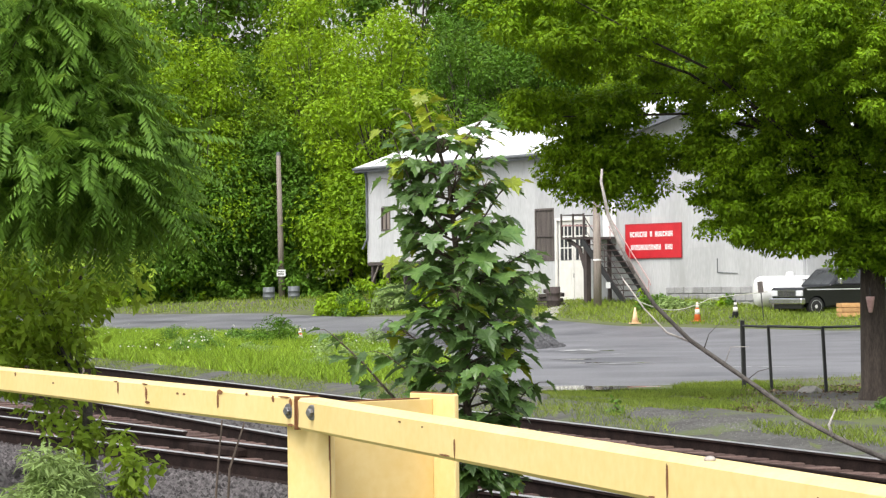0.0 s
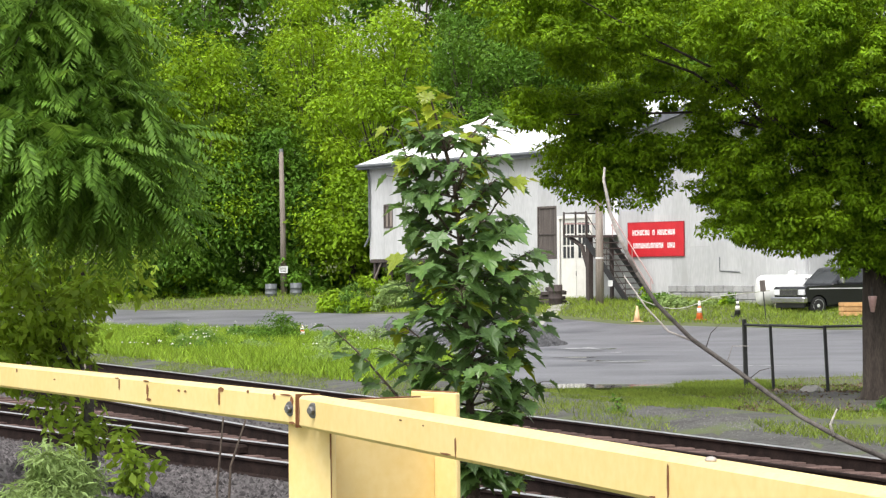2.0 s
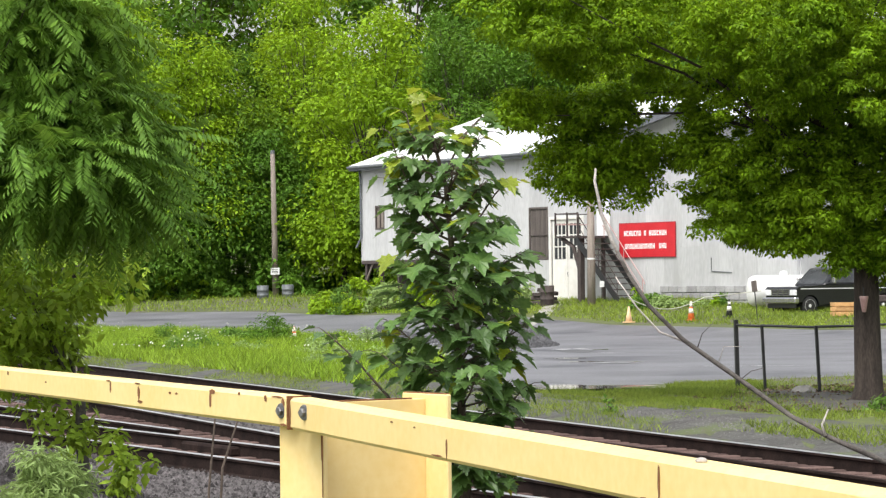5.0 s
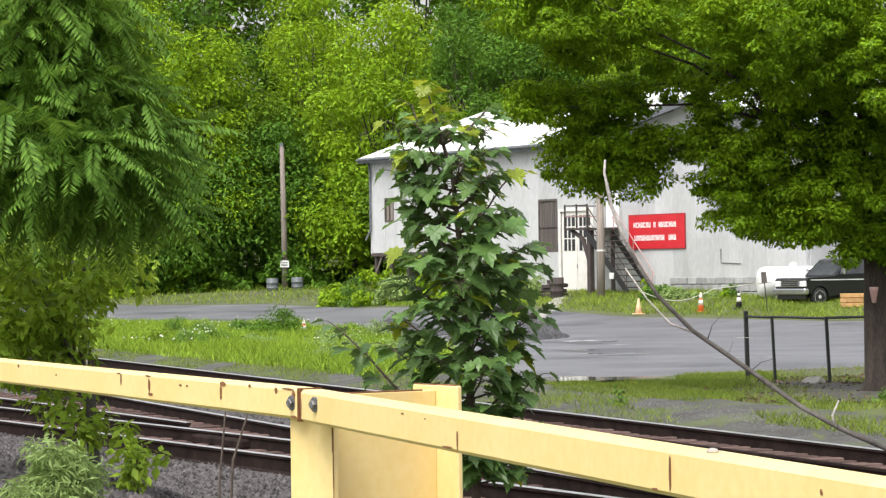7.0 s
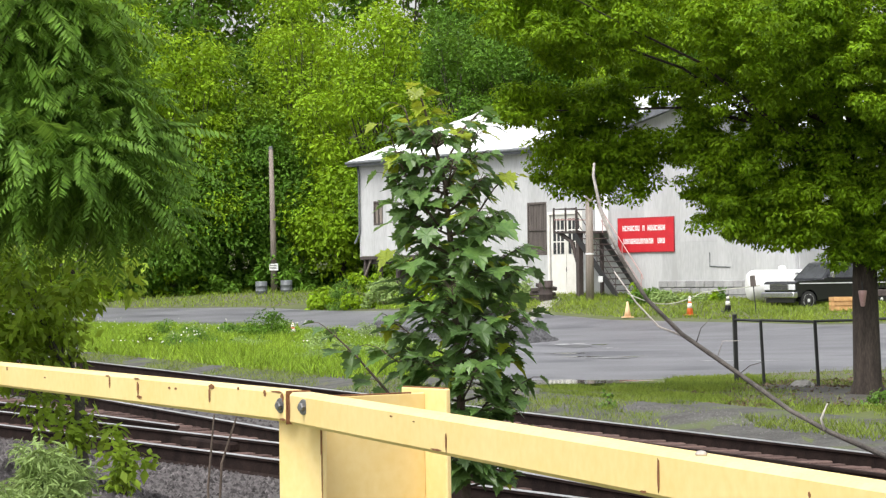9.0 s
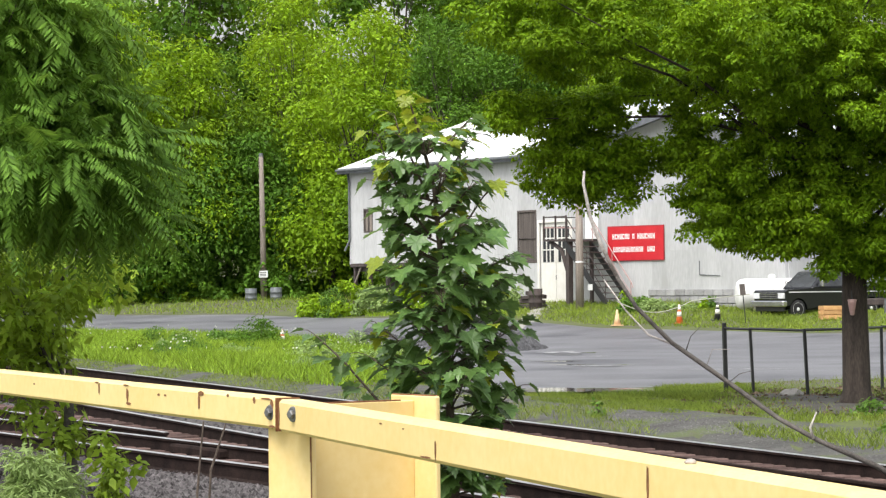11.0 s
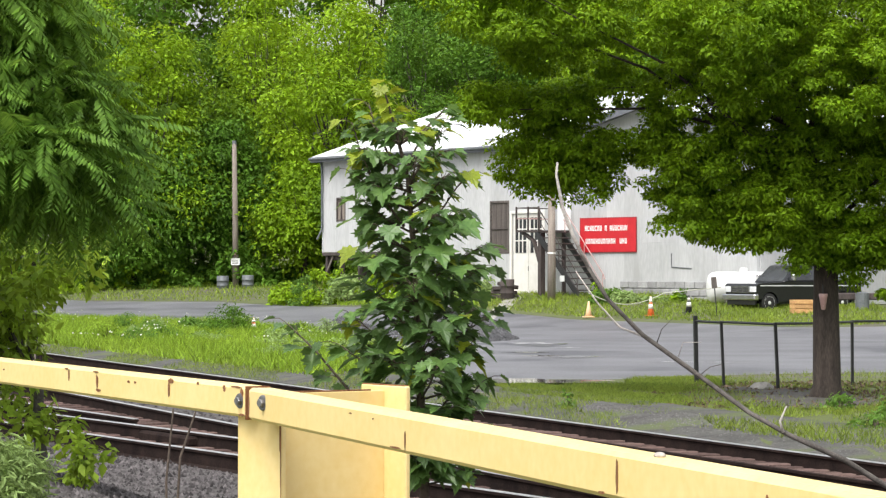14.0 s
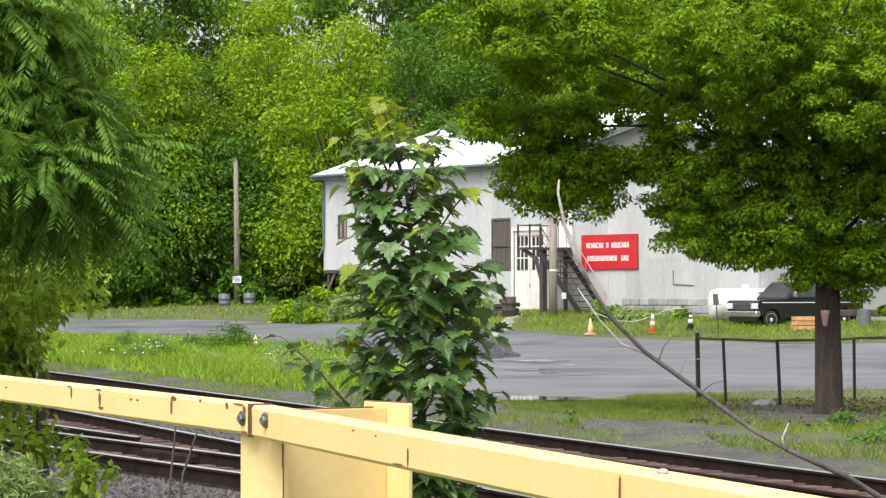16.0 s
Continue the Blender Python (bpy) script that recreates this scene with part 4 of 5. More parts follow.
part("drum", Mesh().lathe([(0.25, 0), (0.25, 0.6), (0.05, 0.65)], 14, pose(0, -0.4, 0)), ZINC, log)

# ---- gravel heap and puddles ----
rng = np.random.default_rng(3)


def heap(name, cx, cy, rx, ry, hgt, material, label, n=5200, size=0.07):
    m = Mesh()
    g = 28
    vs = []
    for i in range(g + 1):
        for j in range(g + 1):
            a, b = i / g * 2 - 1, j / g * 2 - 1
            r = math.hypot(a, b)
            x, y = cx + a * rx, cy + b * ry
            lump = 0.8 + 0.5 * noise.noise((x * 0.8, y * 0.4, 7))
            vs.append((x, y, height(x, y) + 0.04 + hgt * lump * max(0, 1 - r) ** 0.9 - 0.05 * (r > 0.95)))
    m.add(vs, [(i * (g + 1) + j, (i + 1) * (g + 1) + j, (i + 1) * (g + 1) + j + 1, i * (g + 1) + j + 1) for i in range(g) for j in range(g)])
    t = thing(name, label, "gravel heap")
    part("core", m, material, t, smooth=True)
    ang, rad = rng.uniform(0, 6.28, n), rng.uniform(0, 1, n) ** 0.7 * 1.08
    rocks = []
    for a, r in zip(ang, rad):
        x, y = cx + math.cos(a) * r * rx, cy + math.sin(a) * r * ry
        lump = 0.8 + 0.5 * noise.noise((x * 0.8, y * 0.4, 7))
        rocks.append((x, y, height(x, y) + 0.04 + hgt * lump * max(0, 1 - r) ** 0.9))
    tagged(part("gravel", stones(np.array(rocks), size), DARK_STONE, t), kind="stuff")


OCTA = np.array([(1, 0, -0.3), (0, 1, -0.3), (-1, 0, -0.3), (0, -1, -0.3), (0, 0, 0.75)])
OCTF = np.array([(0, 1, 4), (1, 2, 4), (2, 3, 4), (3, 0, 4)])      # half sunk: the upper faces alone


def stones(pos, size, material=None):
    """Angular stones scattered at the points."""
    n = len(pos)
    v = OCTA[None] * rng.uniform(0.6, 1.35, (n, 5, 1)) * (size * rng.uniform(0.5, 1.3, (n, 1, 1)))
    a = rng.uniform(0, 6.28, n)
    c, s = np.cos(a)[:, None], np.sin(a)[:, None]
    x, y = v[..., 0] * c - v[..., 1] * s, v[..., 0] * s + v[..., 1] * c
    v = np.stack([x, y, v[..., 2]], -1) + pos[:, None]
    me = bpy.data.meshes.new("stones")
    f = (OCTF[None] + np.arange(n)[:, None, None] * 5).reshape(-1)
    me.vertices.add(n * 5)
    me.vertices.foreach_set("co", v.astype(np.float32).ravel())
    me.loops.add(len(f))
    me.loops.foreach_set("vertex_index", f.astype(np.int32))
    me.polygons.add(n * 4)
    me.polygons.foreach_set("loop_start", np.arange(0, n * 12, 3, dtype=np.int32))
    me.polygons.foreach_set("loop_total", np.full(n * 4, 3, dtype=np.int32))
    me.materials.append(material or DARK_STONE)
    me.update(calc_edges=True)
    return me


heap("gravel_heap", 0.45, 84.5, 1.75, 4.5, 1.3, DARK_STONE, "dark grey gravel heap dumped on the asphalt lot")
heap("gravel_heap", -3.0, 90, 1.8, 4, 0.55, DARK_STONE, "low dark gravel heap at the edge of the lot", 2500)


def puddle(x, y, rx, ry, seed, film=True):
    m = Mesh()
    n = 40
    pts = []
    for i in range(n):
        a = 2 * math.pi * i / n
        r = 0.75 + 0.5 * noise.noise((math.cos(a) * 1.6, math.sin(a) * 1.6, seed))
        if film is None or ry < 0.6:
            r = max(0.08, 0.55 + 1.3 * noise.noise((math.cos(a) * 3.1, math.sin(a) * 3.1, seed)))
        pts.append((x + rx * r * math.cos(a), y + ry * r * math.sin(a)))
    z = max(height(px_, py_) for px_, py_ in pts) + 0.055
    m.add([(a, b, z) for a, b in pts], [tuple(range(n))])
    # film None lays a flat pale patch instead of a puddle
    if film is None:
        return tagged(part("pale_streak", m, PALE_PATCH), "pale streak on the asphalt", "silt patch", kind="structure")
    return tagged(part("puddle", m, WET_FILM if film else WATER), "shallow rain puddle reflecting the sky on asphalt", "puddle", kind="structure")


puddle(1.55, 51.2, 1.75, 1.25, 2, False)
puddle(2.6, 76, 0.6, 0.7, 3)
puddle(3.0, 65.2, 0.8, 0.5, 5)
for x, y, rx, ry, sd in ((3.3, 77.6, 0.35, 0.5, 11), (2.5, 66.6, 0.7, 0.4, 12), (3.6, 66.2, 0.4, 0.35, 13), (2.2, 69.5, 0.9, 0.35, 14)):
    puddle(x, y, rx, ry, sd, False)
for x, y, rx, ry, sd in ((2.5, 78.5, 0.85, 1.0, 3), (3.0, 65.8, 0.9, 0.3, 8), (6.0, 62.2, 1.5, 0.28, 9), (3.4, 74, 0.5, 0.4, 4)):
    puddle(x, y, rx, ry, sd, None)

soil = Mesh()
soil_ring = []
for i in range(36):
    a = 2 * math.pi * i / 36
    r = 0.85 + 0.35 * noise.noise((math.cos(a) * 2.2, math.sin(a) * 2.2, 21))
    soil_ring.append((5.5 + 1.9 * r * math.cos(a), 45.6 + 4.6 * r * math.sin(a)))
soil.add([(5.5, 45.6, height(5.5, 45.6) + 0.05)] + [(x, y, height(x, y) + 0.02) for x, y in soil_ring], [(0, i + 1, (i + 1) % 36 + 1) for i in range(36)])
tagged(part("bare_soil", soil, SOIL), "dark gravelly bare soil under the tree and fence", "soil", kind="structure")

# ---- black fence ----
fence = thing("metal_fence", "plain black steel fence with slightly leaning posts", "fence")
FENCE = [(4.66, 51.0, 4.63, 1.36, 0.035), (5.08, 50.2, 5.02, 1.28, 0.024), (5.86, 48.6, 5.80, 1.28, 0.026), (6.7, 49.6, 6.68, 1.28, 0.024), (7.50, 51.0, 7.49, 1.26, 0.024), (8.7, 52.2, 8.69, 1.26, 0.024), (9.9, 53.4, 9.89, 1.26, 0.024)]
for x, y, xt, zt, r in FENCE:
    part("post", Mesh().box(-r, -r, 0, r, r, zt, 0.006), BLACK_STEEL, fence, at=pose(x, y, 0.0, 0, math.degrees(math.atan2(xt - x, zt)), 15))
for (x, y, xt, zt, r), (x2, y2, xt2, zt2, r2) in zip(FENCE, FENCE[1:]):
    part("top_rail", Mesh().tube([(xt, y, 1.26), (xt2, y2, 1.25)], 0.026, 6), BLACK_STEEL, fence)
rock = thing("rock", "pale flat rock lying below the fence", "rock", pose(5.6, 48.8, 0.08))
part("stone", Mesh().add([(v[0] * 0.22, v[1] * 0.3, max(0, v[2]) * 0.15) for v in [Vector((math.cos(a) * math.cos(b), math.sin(a) * math.cos(b), math.sin(b))) * random.uniform(0.85, 1.15) for b in (0.0, 0.5, 1.0, 1.4) for a in [i * 0.698 for i in range(9)]]],
     [(i * 9 + j, i * 9 + (j + 1) % 9, i * 9 + 9 + (j + 1) % 9, i * 9 + 9 + j) for i in range(3) for j in range(9)] + [tuple(27 + j for j in range(9)), tuple(range(9))[::-1]]), CONCRETE, rock)
pot = thing("hanging_marker", "faded orange cone-shaped marker fixed to the tree trunk", "marker", pose(6.14, 44.95, 1.55))
part("cone", Mesh().lathe([(0.02, 0.0), (0.035, 0.01), (0.065, 0.2), (0.075, 0.25), (0.06, 0.26)], 14), PINK_RAIL, pot, smooth=True)
part("strap", Mesh().tube([(0, 0.0, 0.26), (0, 0.06, 0.4)], 0.01, 5), BLACK_STEEL, pot)
wp = thing("mile_marker", "small white lineside marker post", "marker post", pose(-8.69, 60, 0.12))
part("stake", Mesh().box(-0.03, -0.03, 0, 0.03, 0.03, 0.6), GREY_WOOD, wp)
part("plate", Mesh().box(-0.06, -0.045, 0.5, 0.06, -0.031, 0.95, 0.01), WHITE_PLAIN, wp)

# ---- yellow steel barrier ----
barrier = thing("steel_barrier", "yellow-painted steel barrier with rusty joints on an H-section post", "barrier")


def bar(a, b, parent, name, hgt=0.142, thick=0.10, material=YELLOW):
    """A rolled bar with rounded edges from a to b (top centre line)."""
    a, b = Vector(a), Vector(b)
    d = b - a
    m = Matrix.Translation(a) @ d.to_track_quat("X", "Z").to_matrix().to_4x4()
    return part(name, Mesh().box(0, -thick / 2, -hgt, d.length, thick / 2, 0, 0.014, m), material, parent)


JL, JR = Vector((-0.825, 12.45, 1.643)), Vector((-0.795, 12.36, 1.639))
left_bar = bar(JL, (-4.9, 21.2, 1.66), barrier, "left_rail")
right_bar = bar(JR, (1.75, 4.65, 1.612), barrier, "right_rail", thick=0.11)
hv, hu = Vector((0.81, 0.59, 0)), Vector((0.59, -0.81, 0))
corner = Vector((-0.915, 12.62, 0))
hm = Matrix.Translation(corner) @ Matrix(((hv.x, hu.x, 0, 0), (hv.y, hu.y, 0, 0), (0, 0, 1, 0), (0, 0, 0, 1)))
hp = part("post", Mesh().box(0.028, 0.168, 0.3, 0.672, 0.192, 1.608, 0.004, hm), YELLOW, barrier, "recessed web of the yellow post")
part("flange", Mesh().box(0, 0, 0.3, 0.028, 0.36, 1.615, 0.006, hm), YELLOW, hp)
part("flange", Mesh().box(0.672, 0, 0.3, 0.70, 0.36, 1.63, 0.006, hm), YELLOW, hp)
for z0_, z1_, o_ in ((1.36, 1.48, 0.0), (1.2, 1.36, 0.004), (0.8, 1.2, 0.006)):
    part("rust_streak", Mesh().box(-0.002 + o_ / 4, 0.350 + o_, z0_, 0.001, 0.361, z1_, 0.0005, hm), RUST, hp)
part("rust_edge", Mesh().box(0.676, 0.004, 1.628, 0.697, 0.35, 1.634, 0.002, hm).box(0.05, 0.17, 1.606, 0.6, 0.19, 1.613, 0.001, hm), RUST, hp, "rusty upper edge")
rail_dir = (Vector((1.75, 4.65, 1.612)) - JR).normalized()
left_dir = (Vector((-4.9, 21.2, 0)) - Vector((JL.x, JL.y, 0))).normalized()


def bolt(p, n):
    m = Matrix.Translation(p) @ n.to_track_quat("Z", "Y").to_matrix().to_4x4()
    b = part("bolt", Mesh().lathe([(0.034, 0), (0.034, 0.006), (0.03, 0.008)], 16, m), BOLT, barrier, "grey bolt head and washer")
    part("nut", Mesh().lathe([(0.02, 0.008), (0.02, 0.022), (0.016, 0.026)], 6, m), BOLT, b)


bolt(Vector((-0.845, 12.49, 1.575)) + Vector((-0.045, -0.02, 0)), Vector((-0.75, -0.66, 0)))
bolt(Vector((-0.772, 12.29, 1.585)) + rail_dir * 0.2 + Vector((-0.054, -0.018, 0)), Vector((-0.75, -0.66, 0)))


def patch(bar_a, direction, dist, side, w, h, drop, name="rust_streak"):
    """A thin flake of rust on the face of a rail."""
    n_ = Vector((direction.y, -direction.x, 0))
    if n_.y > 0:
        n_ = -n_
    c = bar_a + direction * dist + n_ * side - Vector((0, 0, drop))
    m = Matrix.Translation(c) @ Matrix(((direction.x, n_.x, 0, 0), (direction.y, n_.y, 0, 0), (0, 0, 1, 0), (0, 0, 0, 1)))
    pts, k = [], 14
    for i in range(k):
        a = 2 * math.pi * i / k
        r = 0.75 + 0.35 * noise.noise((math.cos(a) * 2, math.sin(a) * 2, dist * 3))
        pts.append((w * r * math.cos(a) / 2, h * r * math.sin(a) / 2))
    ms = Mesh()
    ms.add([m @ Vector((x, 0.0, z)) for x, z in pts] + [m @ Vector((x, 0.0015, z)) for x, z in pts],
           [tuple(range(k)), tuple(range(k, 2 * k))[::-1]] + [(i, (i + 1) % k, k + (i + 1) % k, k + i) for i in range(k)])
    part(name, ms, RUST, barrier)


for dist, w, h, drop in ((0.10, 0.20, 0.012, 0.008), (0.03, 0.05, 0.05, 0.03), (0.25, 0.04, 0.04, 0.02), (0.03, 0.10, 0.016, 0.130), (0.97, 0.10, 0.03, 0.012), (1.0, 0.035, 0.10, 0.05), (2.1, 0.045, 0.085, 0.055), (2.08, 0.1, 0.02, 0.10), (2.12, 0.12, 0.012, 0.008), (2.62, 0.09, 0.012, 0.008), (2.58, 0.03, 0.08, 0.04),
                         (1.50, 0.05, 0.014, 0.04), (1.60, 0.05, 0.016, 0.04), (3.8, 0.05, 0.012, 0.05), (4.6, 0.04, 0.03, 0.02), (0.6, 0.04, 0.02, 0.01)):
    patch(JL, left_dir, dist, 0.0515, w, h, drop)
for dist, w, h, drop in ((0.015, 0.03, 0.13, 0.07), (2.30, 0.02, 0.09, 0.09), (2.18, 0.16, 0.010, 0.125), (4.36, 0.02, 0.12, 0.07), (4.24, 0.06, 0.012, 0.128), (1.6, 0.05, 0.008, 0.03), (1.9, 0.03, 0.008, 0.035), (5.4, 0.02, 0.02, 0.05)):
    patch(JR, rail_dir, dist, 0.0565, w, h, drop)
part("joint_gap", Mesh().box(-0.004, -0.058, -0.146, 0.004, 0.058, 0.003, 0.001, Matrix.Translation((JL + JR) / 2) @ left_dir.to_track_quat("X", "Z").to_matrix().to_4x4()), RUST, barrier, "rusty joint between the rails")
pebble = thing("pebble", "small pale pebble lying on the yellow rail", "pebble", pose(*(JR + rail_dir * 4.6 + Vector((-0.02, 0, -0.002)))))
part("stone", Mesh().lathe([(0.006, 0), (0.02, 0.004), (0.024, 0.012), (0.016, 0.024), (0.004, 0.028)], 9, Matrix.Diagonal((0.8, 0.8, 0.6, 1))), PALE_BARK, pebble, smooth=True)

# ---- sleepers, ballast stones ----
sl = Mesh().box(-1.3, -0.11, -0.14, 1.3, 0.11, 0.03, 0.012).data("sleeper", SLEEPER)
close_sl = Mesh().box(-1.3, -0.085, -0.14, 1.3, 0.085, 0.03, 0.012).data("sleeper", SLEEPER)
ang = math.degrees(math.atan2(N.y, N.x))
for i in range(220):
    c = on_track(-60 + 0.3 * i, 13.7)
    part("sleeper", close_sl, SLEEPER, far_track, at=pose(c.x, c.y, -0.015 + random.uniform(-0.012, 0.012), random.uniform(-0.4, 0.4), 0, ang + random.uniform(-2, 2)))
for i in range(150):
    c = Vector((-5.3, 40.6, 0)) + (U + BU).normalized() * (0.5 * i - 40)
    part("sleeper", sl, SLEEPER, near_track, at=pose(c.x, c.y, -0.02 + random.uniform(-0.008, 0.008), 0, 0, ang + 4 + random.uniform(-1, 1)))
part("frog_block", Mesh().box(-0.8, -0.16, 0.0, 0.8, 0.16, 0.13, 0.03, pose(-3.35, 35.1, -0.01, 0, 0, -62)), RAIL_STEEL, near_track, "dark cast frog block")
n = 52000
sp = rng.uniform(-75, 10, n)
pp = np.concatenate([rng.uniform(6.4, 17.6, n // 2), rng.uniform(3.9, 8.2, n - n // 2)])
sp[n // 2:] = rng.uniform(-48, 0, n - n // 2)
keep = ~((pp > 12.6) & (pp < 14.75) & (rng.random(n) < 0.8)) & (np.abs(pp - 14.42) > 0.1) & (np.abs(pp - 13.02) > 0.1)
sp, pp = sp[keep], pp[keep]
pos = np.outer(sp, np.array(U)) + np.outer(pp, np.array(N))
pos[:, 2] += np.interp(pp, [3.9, 4.6, 5.6, 6.6, 7.6, 10.6, 12.2, 12.6, 14.8, 15.1, 16.4, 18], [0.53, 0.51, 0.29, 0.0, -0.02, -0.04, -0.09, -0.13, -0.13, -0.05, 0.11, 0.155])
tagged(part("ballast_stones", stones(pos[pp < 14.7], 0.03, NEAR_STONE), NEAR_STONE), "loose dark ballast stones round the rails", "ballast", kind="stuff")
extra_s, extra_p = rng.uniform(-46, -20, 9000), rng.uniform(15.1, 17.2, 9000)
extra = np.outer(extra_s, np.array(U)) + np.outer(extra_p, np.array(N))
extra[:, 2] += np.interp(extra_p, [15, 16.4, 18], [-0.01, 0.12, 0.165])
pos, pp = np.concatenate([pos, extra]), np.concatenate([pp, extra_p])
tagged(part("shoulder_stones", stones(pos[pp >= 14.7], 0.019, STONE), STONE), "loose pale grey stones on the track shoulder", "ballast", kind="stuff")


# ---- plants ----
def tree(name, label, x, y, trunk_h, trunk_r, ellipsoids, leaf_mat_, seed, clumps, per, leaf, clump_r=(0.5, 1.0), trunk_mat=BARK, group="", pin=None, z0=None, single_limbs=False, shell=0.5, flat=0.7, shares=None, limb_count=26, ragged=0.0):
    """A tapered trunk with limbs that reach into a crown of leaf clumps."""
    r = np.random.default_rng(seed)
    zb = height(x, y) - 0.1 if z0 is None else z0
    t = thing(name, label, "tree", pose(x, y, zb), group)
    vols = np.array(shares or [e[3] * e[4] * e[5] for e in ellipsoids])
    which = r.choice(len(ellipsoids), clumps, p=vols / vols.sum())
    e = np.array(ellipsoids)[which]
    d = unit(r.normal(size=(clumps, 3)))
    c = e[:, :3] + d * e[:, 3:] * (r.uniform(0.15, 1.0, (clumps, 1)) ** shell) * (1 + ragged * r.normal(size=(clumps, 1)))
    rad = r.uniform(*clump_r, clumps)
    c[:, :3] -= np.array([x, y, zb])
    limbs = Mesh()
    top = Vector((float(np.mean(c[:, 0])), float(np.mean(c[:, 1])), float(np.max(c[:, 2])) * 0.8))
    fork = Vector((0, 0, trunk_h))
    limbs.tube([(0, 0, -0.3), (0, 0, 0.05), (0.02, 0, 0.35), fork * 0.6, fork, fork.lerp(top, 0.5), top], [trunk_r * 1.7, trunk_r * 1.45, trunk_r * 1.1, trunk_r, trunk_r * 0.9, trunk_r * 0.45, trunk_r * 0.1], 12)
    trunk = None
    if single_limbs:
        trunk = part("trunk", limbs, trunk_mat, t, smooth=True)
    high = np.nonzero(c[:, 2] > np.percentile(c[:, 2], 45))[0]
    for i in r.choice(high, min(len(high), limb_count), replace=False):
        end = Vector(c[i])
        start = fork.lerp(top, float(r.uniform(0, 0.5)))
        mid = start.lerp(end, 0.5) + Vector((0, 0, float(r.uniform(0, 0.5))))
        if single_limbs:
            bow = Vector((float(r.uniform(-0.3, 0.3)), float(r.uniform(0.1, 0.5)), float(r.uniform(-0.1, 0.4)))) * min(1, (end - start).length / 3)
            part("limb", Mesh().tube([start, start.lerp(mid, 0.6) + bow * 0.7, mid + bow, mid.lerp(end, 0.5) + bow * 0.3, end], [trunk_r * 0.24, trunk_r * 0.16, trunk_r * 0.11, trunk_r * 0.07, trunk_r * 0.03], 7), trunk_mat, t, smooth=True)
        else:
            limbs.tube([start, mid, end], [trunk_r * 0.32, trunk_r * 0.18, trunk_r * 0.05], 6)
    if trunk is None:
        part("trunk", limbs, trunk_mat, t, smooth=True)
    if pin:
        pairs, length, leaflet, hang, slim = pin
        k = np.repeat(np.column_stack([c, rad]), per, axis=0)
        dd = unit(r.normal(size=(len(k), 3)) * np.array([1, 1, 0.6]))
        base = k[:, :3] + dd * k[:, 3:4] * r.uniform(0.2, 0.9, (len(k), 1)) * np.array([1, 1, flat])
        q = pinnate(r, base, dd + np.array([0, 0, -0.15]) + r.normal(scale=0.3, size=dd.shape), length * r.uniform(0.6, 1.2, len(k)), pairs, leaflet, hang, slim)
    else:
        q = leaf_cloud(r, np.column_stack([c, rad]), per, leaf, flat)
    part("crown", faces_mesh("crown", q, 4, leaf_mat_), leaf_mat_, t)
    return t


NEAR_BOUGHS = [(1.55, 44.0, 6.2, 1.7, 1.54, 0.88), (1.75, 45.6, 4.8, 0.8, 0.88, 0.39), (1.6, 45.5, 4.08, 0.62, 0.77, 0.58), (2.39, 45.6, 3.98, 0.73, 0.77, 0.58), (1.83, 45.5, 3.83, 0.58, 0.66, 0.48),
             (2.92, 45.7, 5.22, 1.34, 1.1, 0.33), (4.89, 44.0, 6.01, 1.86, 1.87, 1.3), (5.5, 45.4, 4.75, 1.55, 1.43, 0.77), (4.48, 45.1, 3.63, 0.97, 0.88, 0.87), (5.6, 45.0, 3.32, 0.87, 0.88, 0.82),
             (4.99, 45.0, 3.02, 0.68, 0.66, 0.53), (7.43, 44.9, 3.42, 1.26, 0.99, 1.55)]
# The three boughs above z 7 are unseen, added to shade the crown below.
OTHER_AND_SHADE_BOUGHS = [(7.23, 43.5, 5.33, 1.3, 1.32, 1.11), (6.72, 45.1, 2.61, 0.82, 0.55, 0.58), (5.8, 45.0, 2.66, 0.53, 0.55, 0.44), (6.31, 45.4, 4.03, 1.26, 0.88, 0.87), (3.82, 45.3, 3.37, 0.58, 0.66, 0.53),
             (4.38, 45.2, 2.86, 0.48, 0.55, 0.29), (3.2, 45.0, 8.6, 2.6, 2.6, 0.6), (6.6, 45.0, 8.9, 2.8, 2.8, 0.8), (7.4, 43.6, 7.7, 1.9, 1.8, 0.5), (3.6, 45.4, 4.2, 0.55, 0.6, 0.55),
             (0.75, 44.6, 4.75, 0.5, 0.6, 0.38)]
RIGHT_CROWN = NEAR_BOUGHS + OTHER_AND_SHADE_BOUGHS
RIGHT_SHARES = [1.46, 0.42, 0.49, 0.49, 0.34, 0.53, 2.53, 1.25, 0.91, 0.79, 0.42, 1.93, 1.6, 0.55, 0.28, 1.15, 0.37, 0.18, 0.9, 1.1, 1.1, 0.35, 0.3]
right_tree = tree("locust_tree", "broad green locust tree with feathery leaves at the fence", 6.23, 45.3, 2.7, 0.21, RIGHT_CROWN, LEAF_RIGHT, 11, 1700, 255, 0.078, (0.12, 0.37), single_limbs=True, shell=0.42, ragged=0.17, flat=0.5, shares=RIGHT_SHARES, limb_count=10)
LEFT_CROWN = [(-3.3, 22, 3.25, 0.75, 1.0, 0.62), (-3.7, 22, 4.2, 0.75, 1.0, 0.8), (-4.2, 22.5, 3.3, 0.7, 1.0, 0.7), (-3.0, 22, 2.85, 0.42, 0.6, 0.3)]
tree("sumac_tree", "deep green tree with long drooping feathery leaves behind the barrier", -4.4, 22.3, 1.2, 0.09, LEFT_CROWN, LEAF_LEFT, 21, 250, 22, 0.1, (0.2, 0.42), pin=(13, 0.42, 0.22, 0.8, 0.12), shell=0.4)
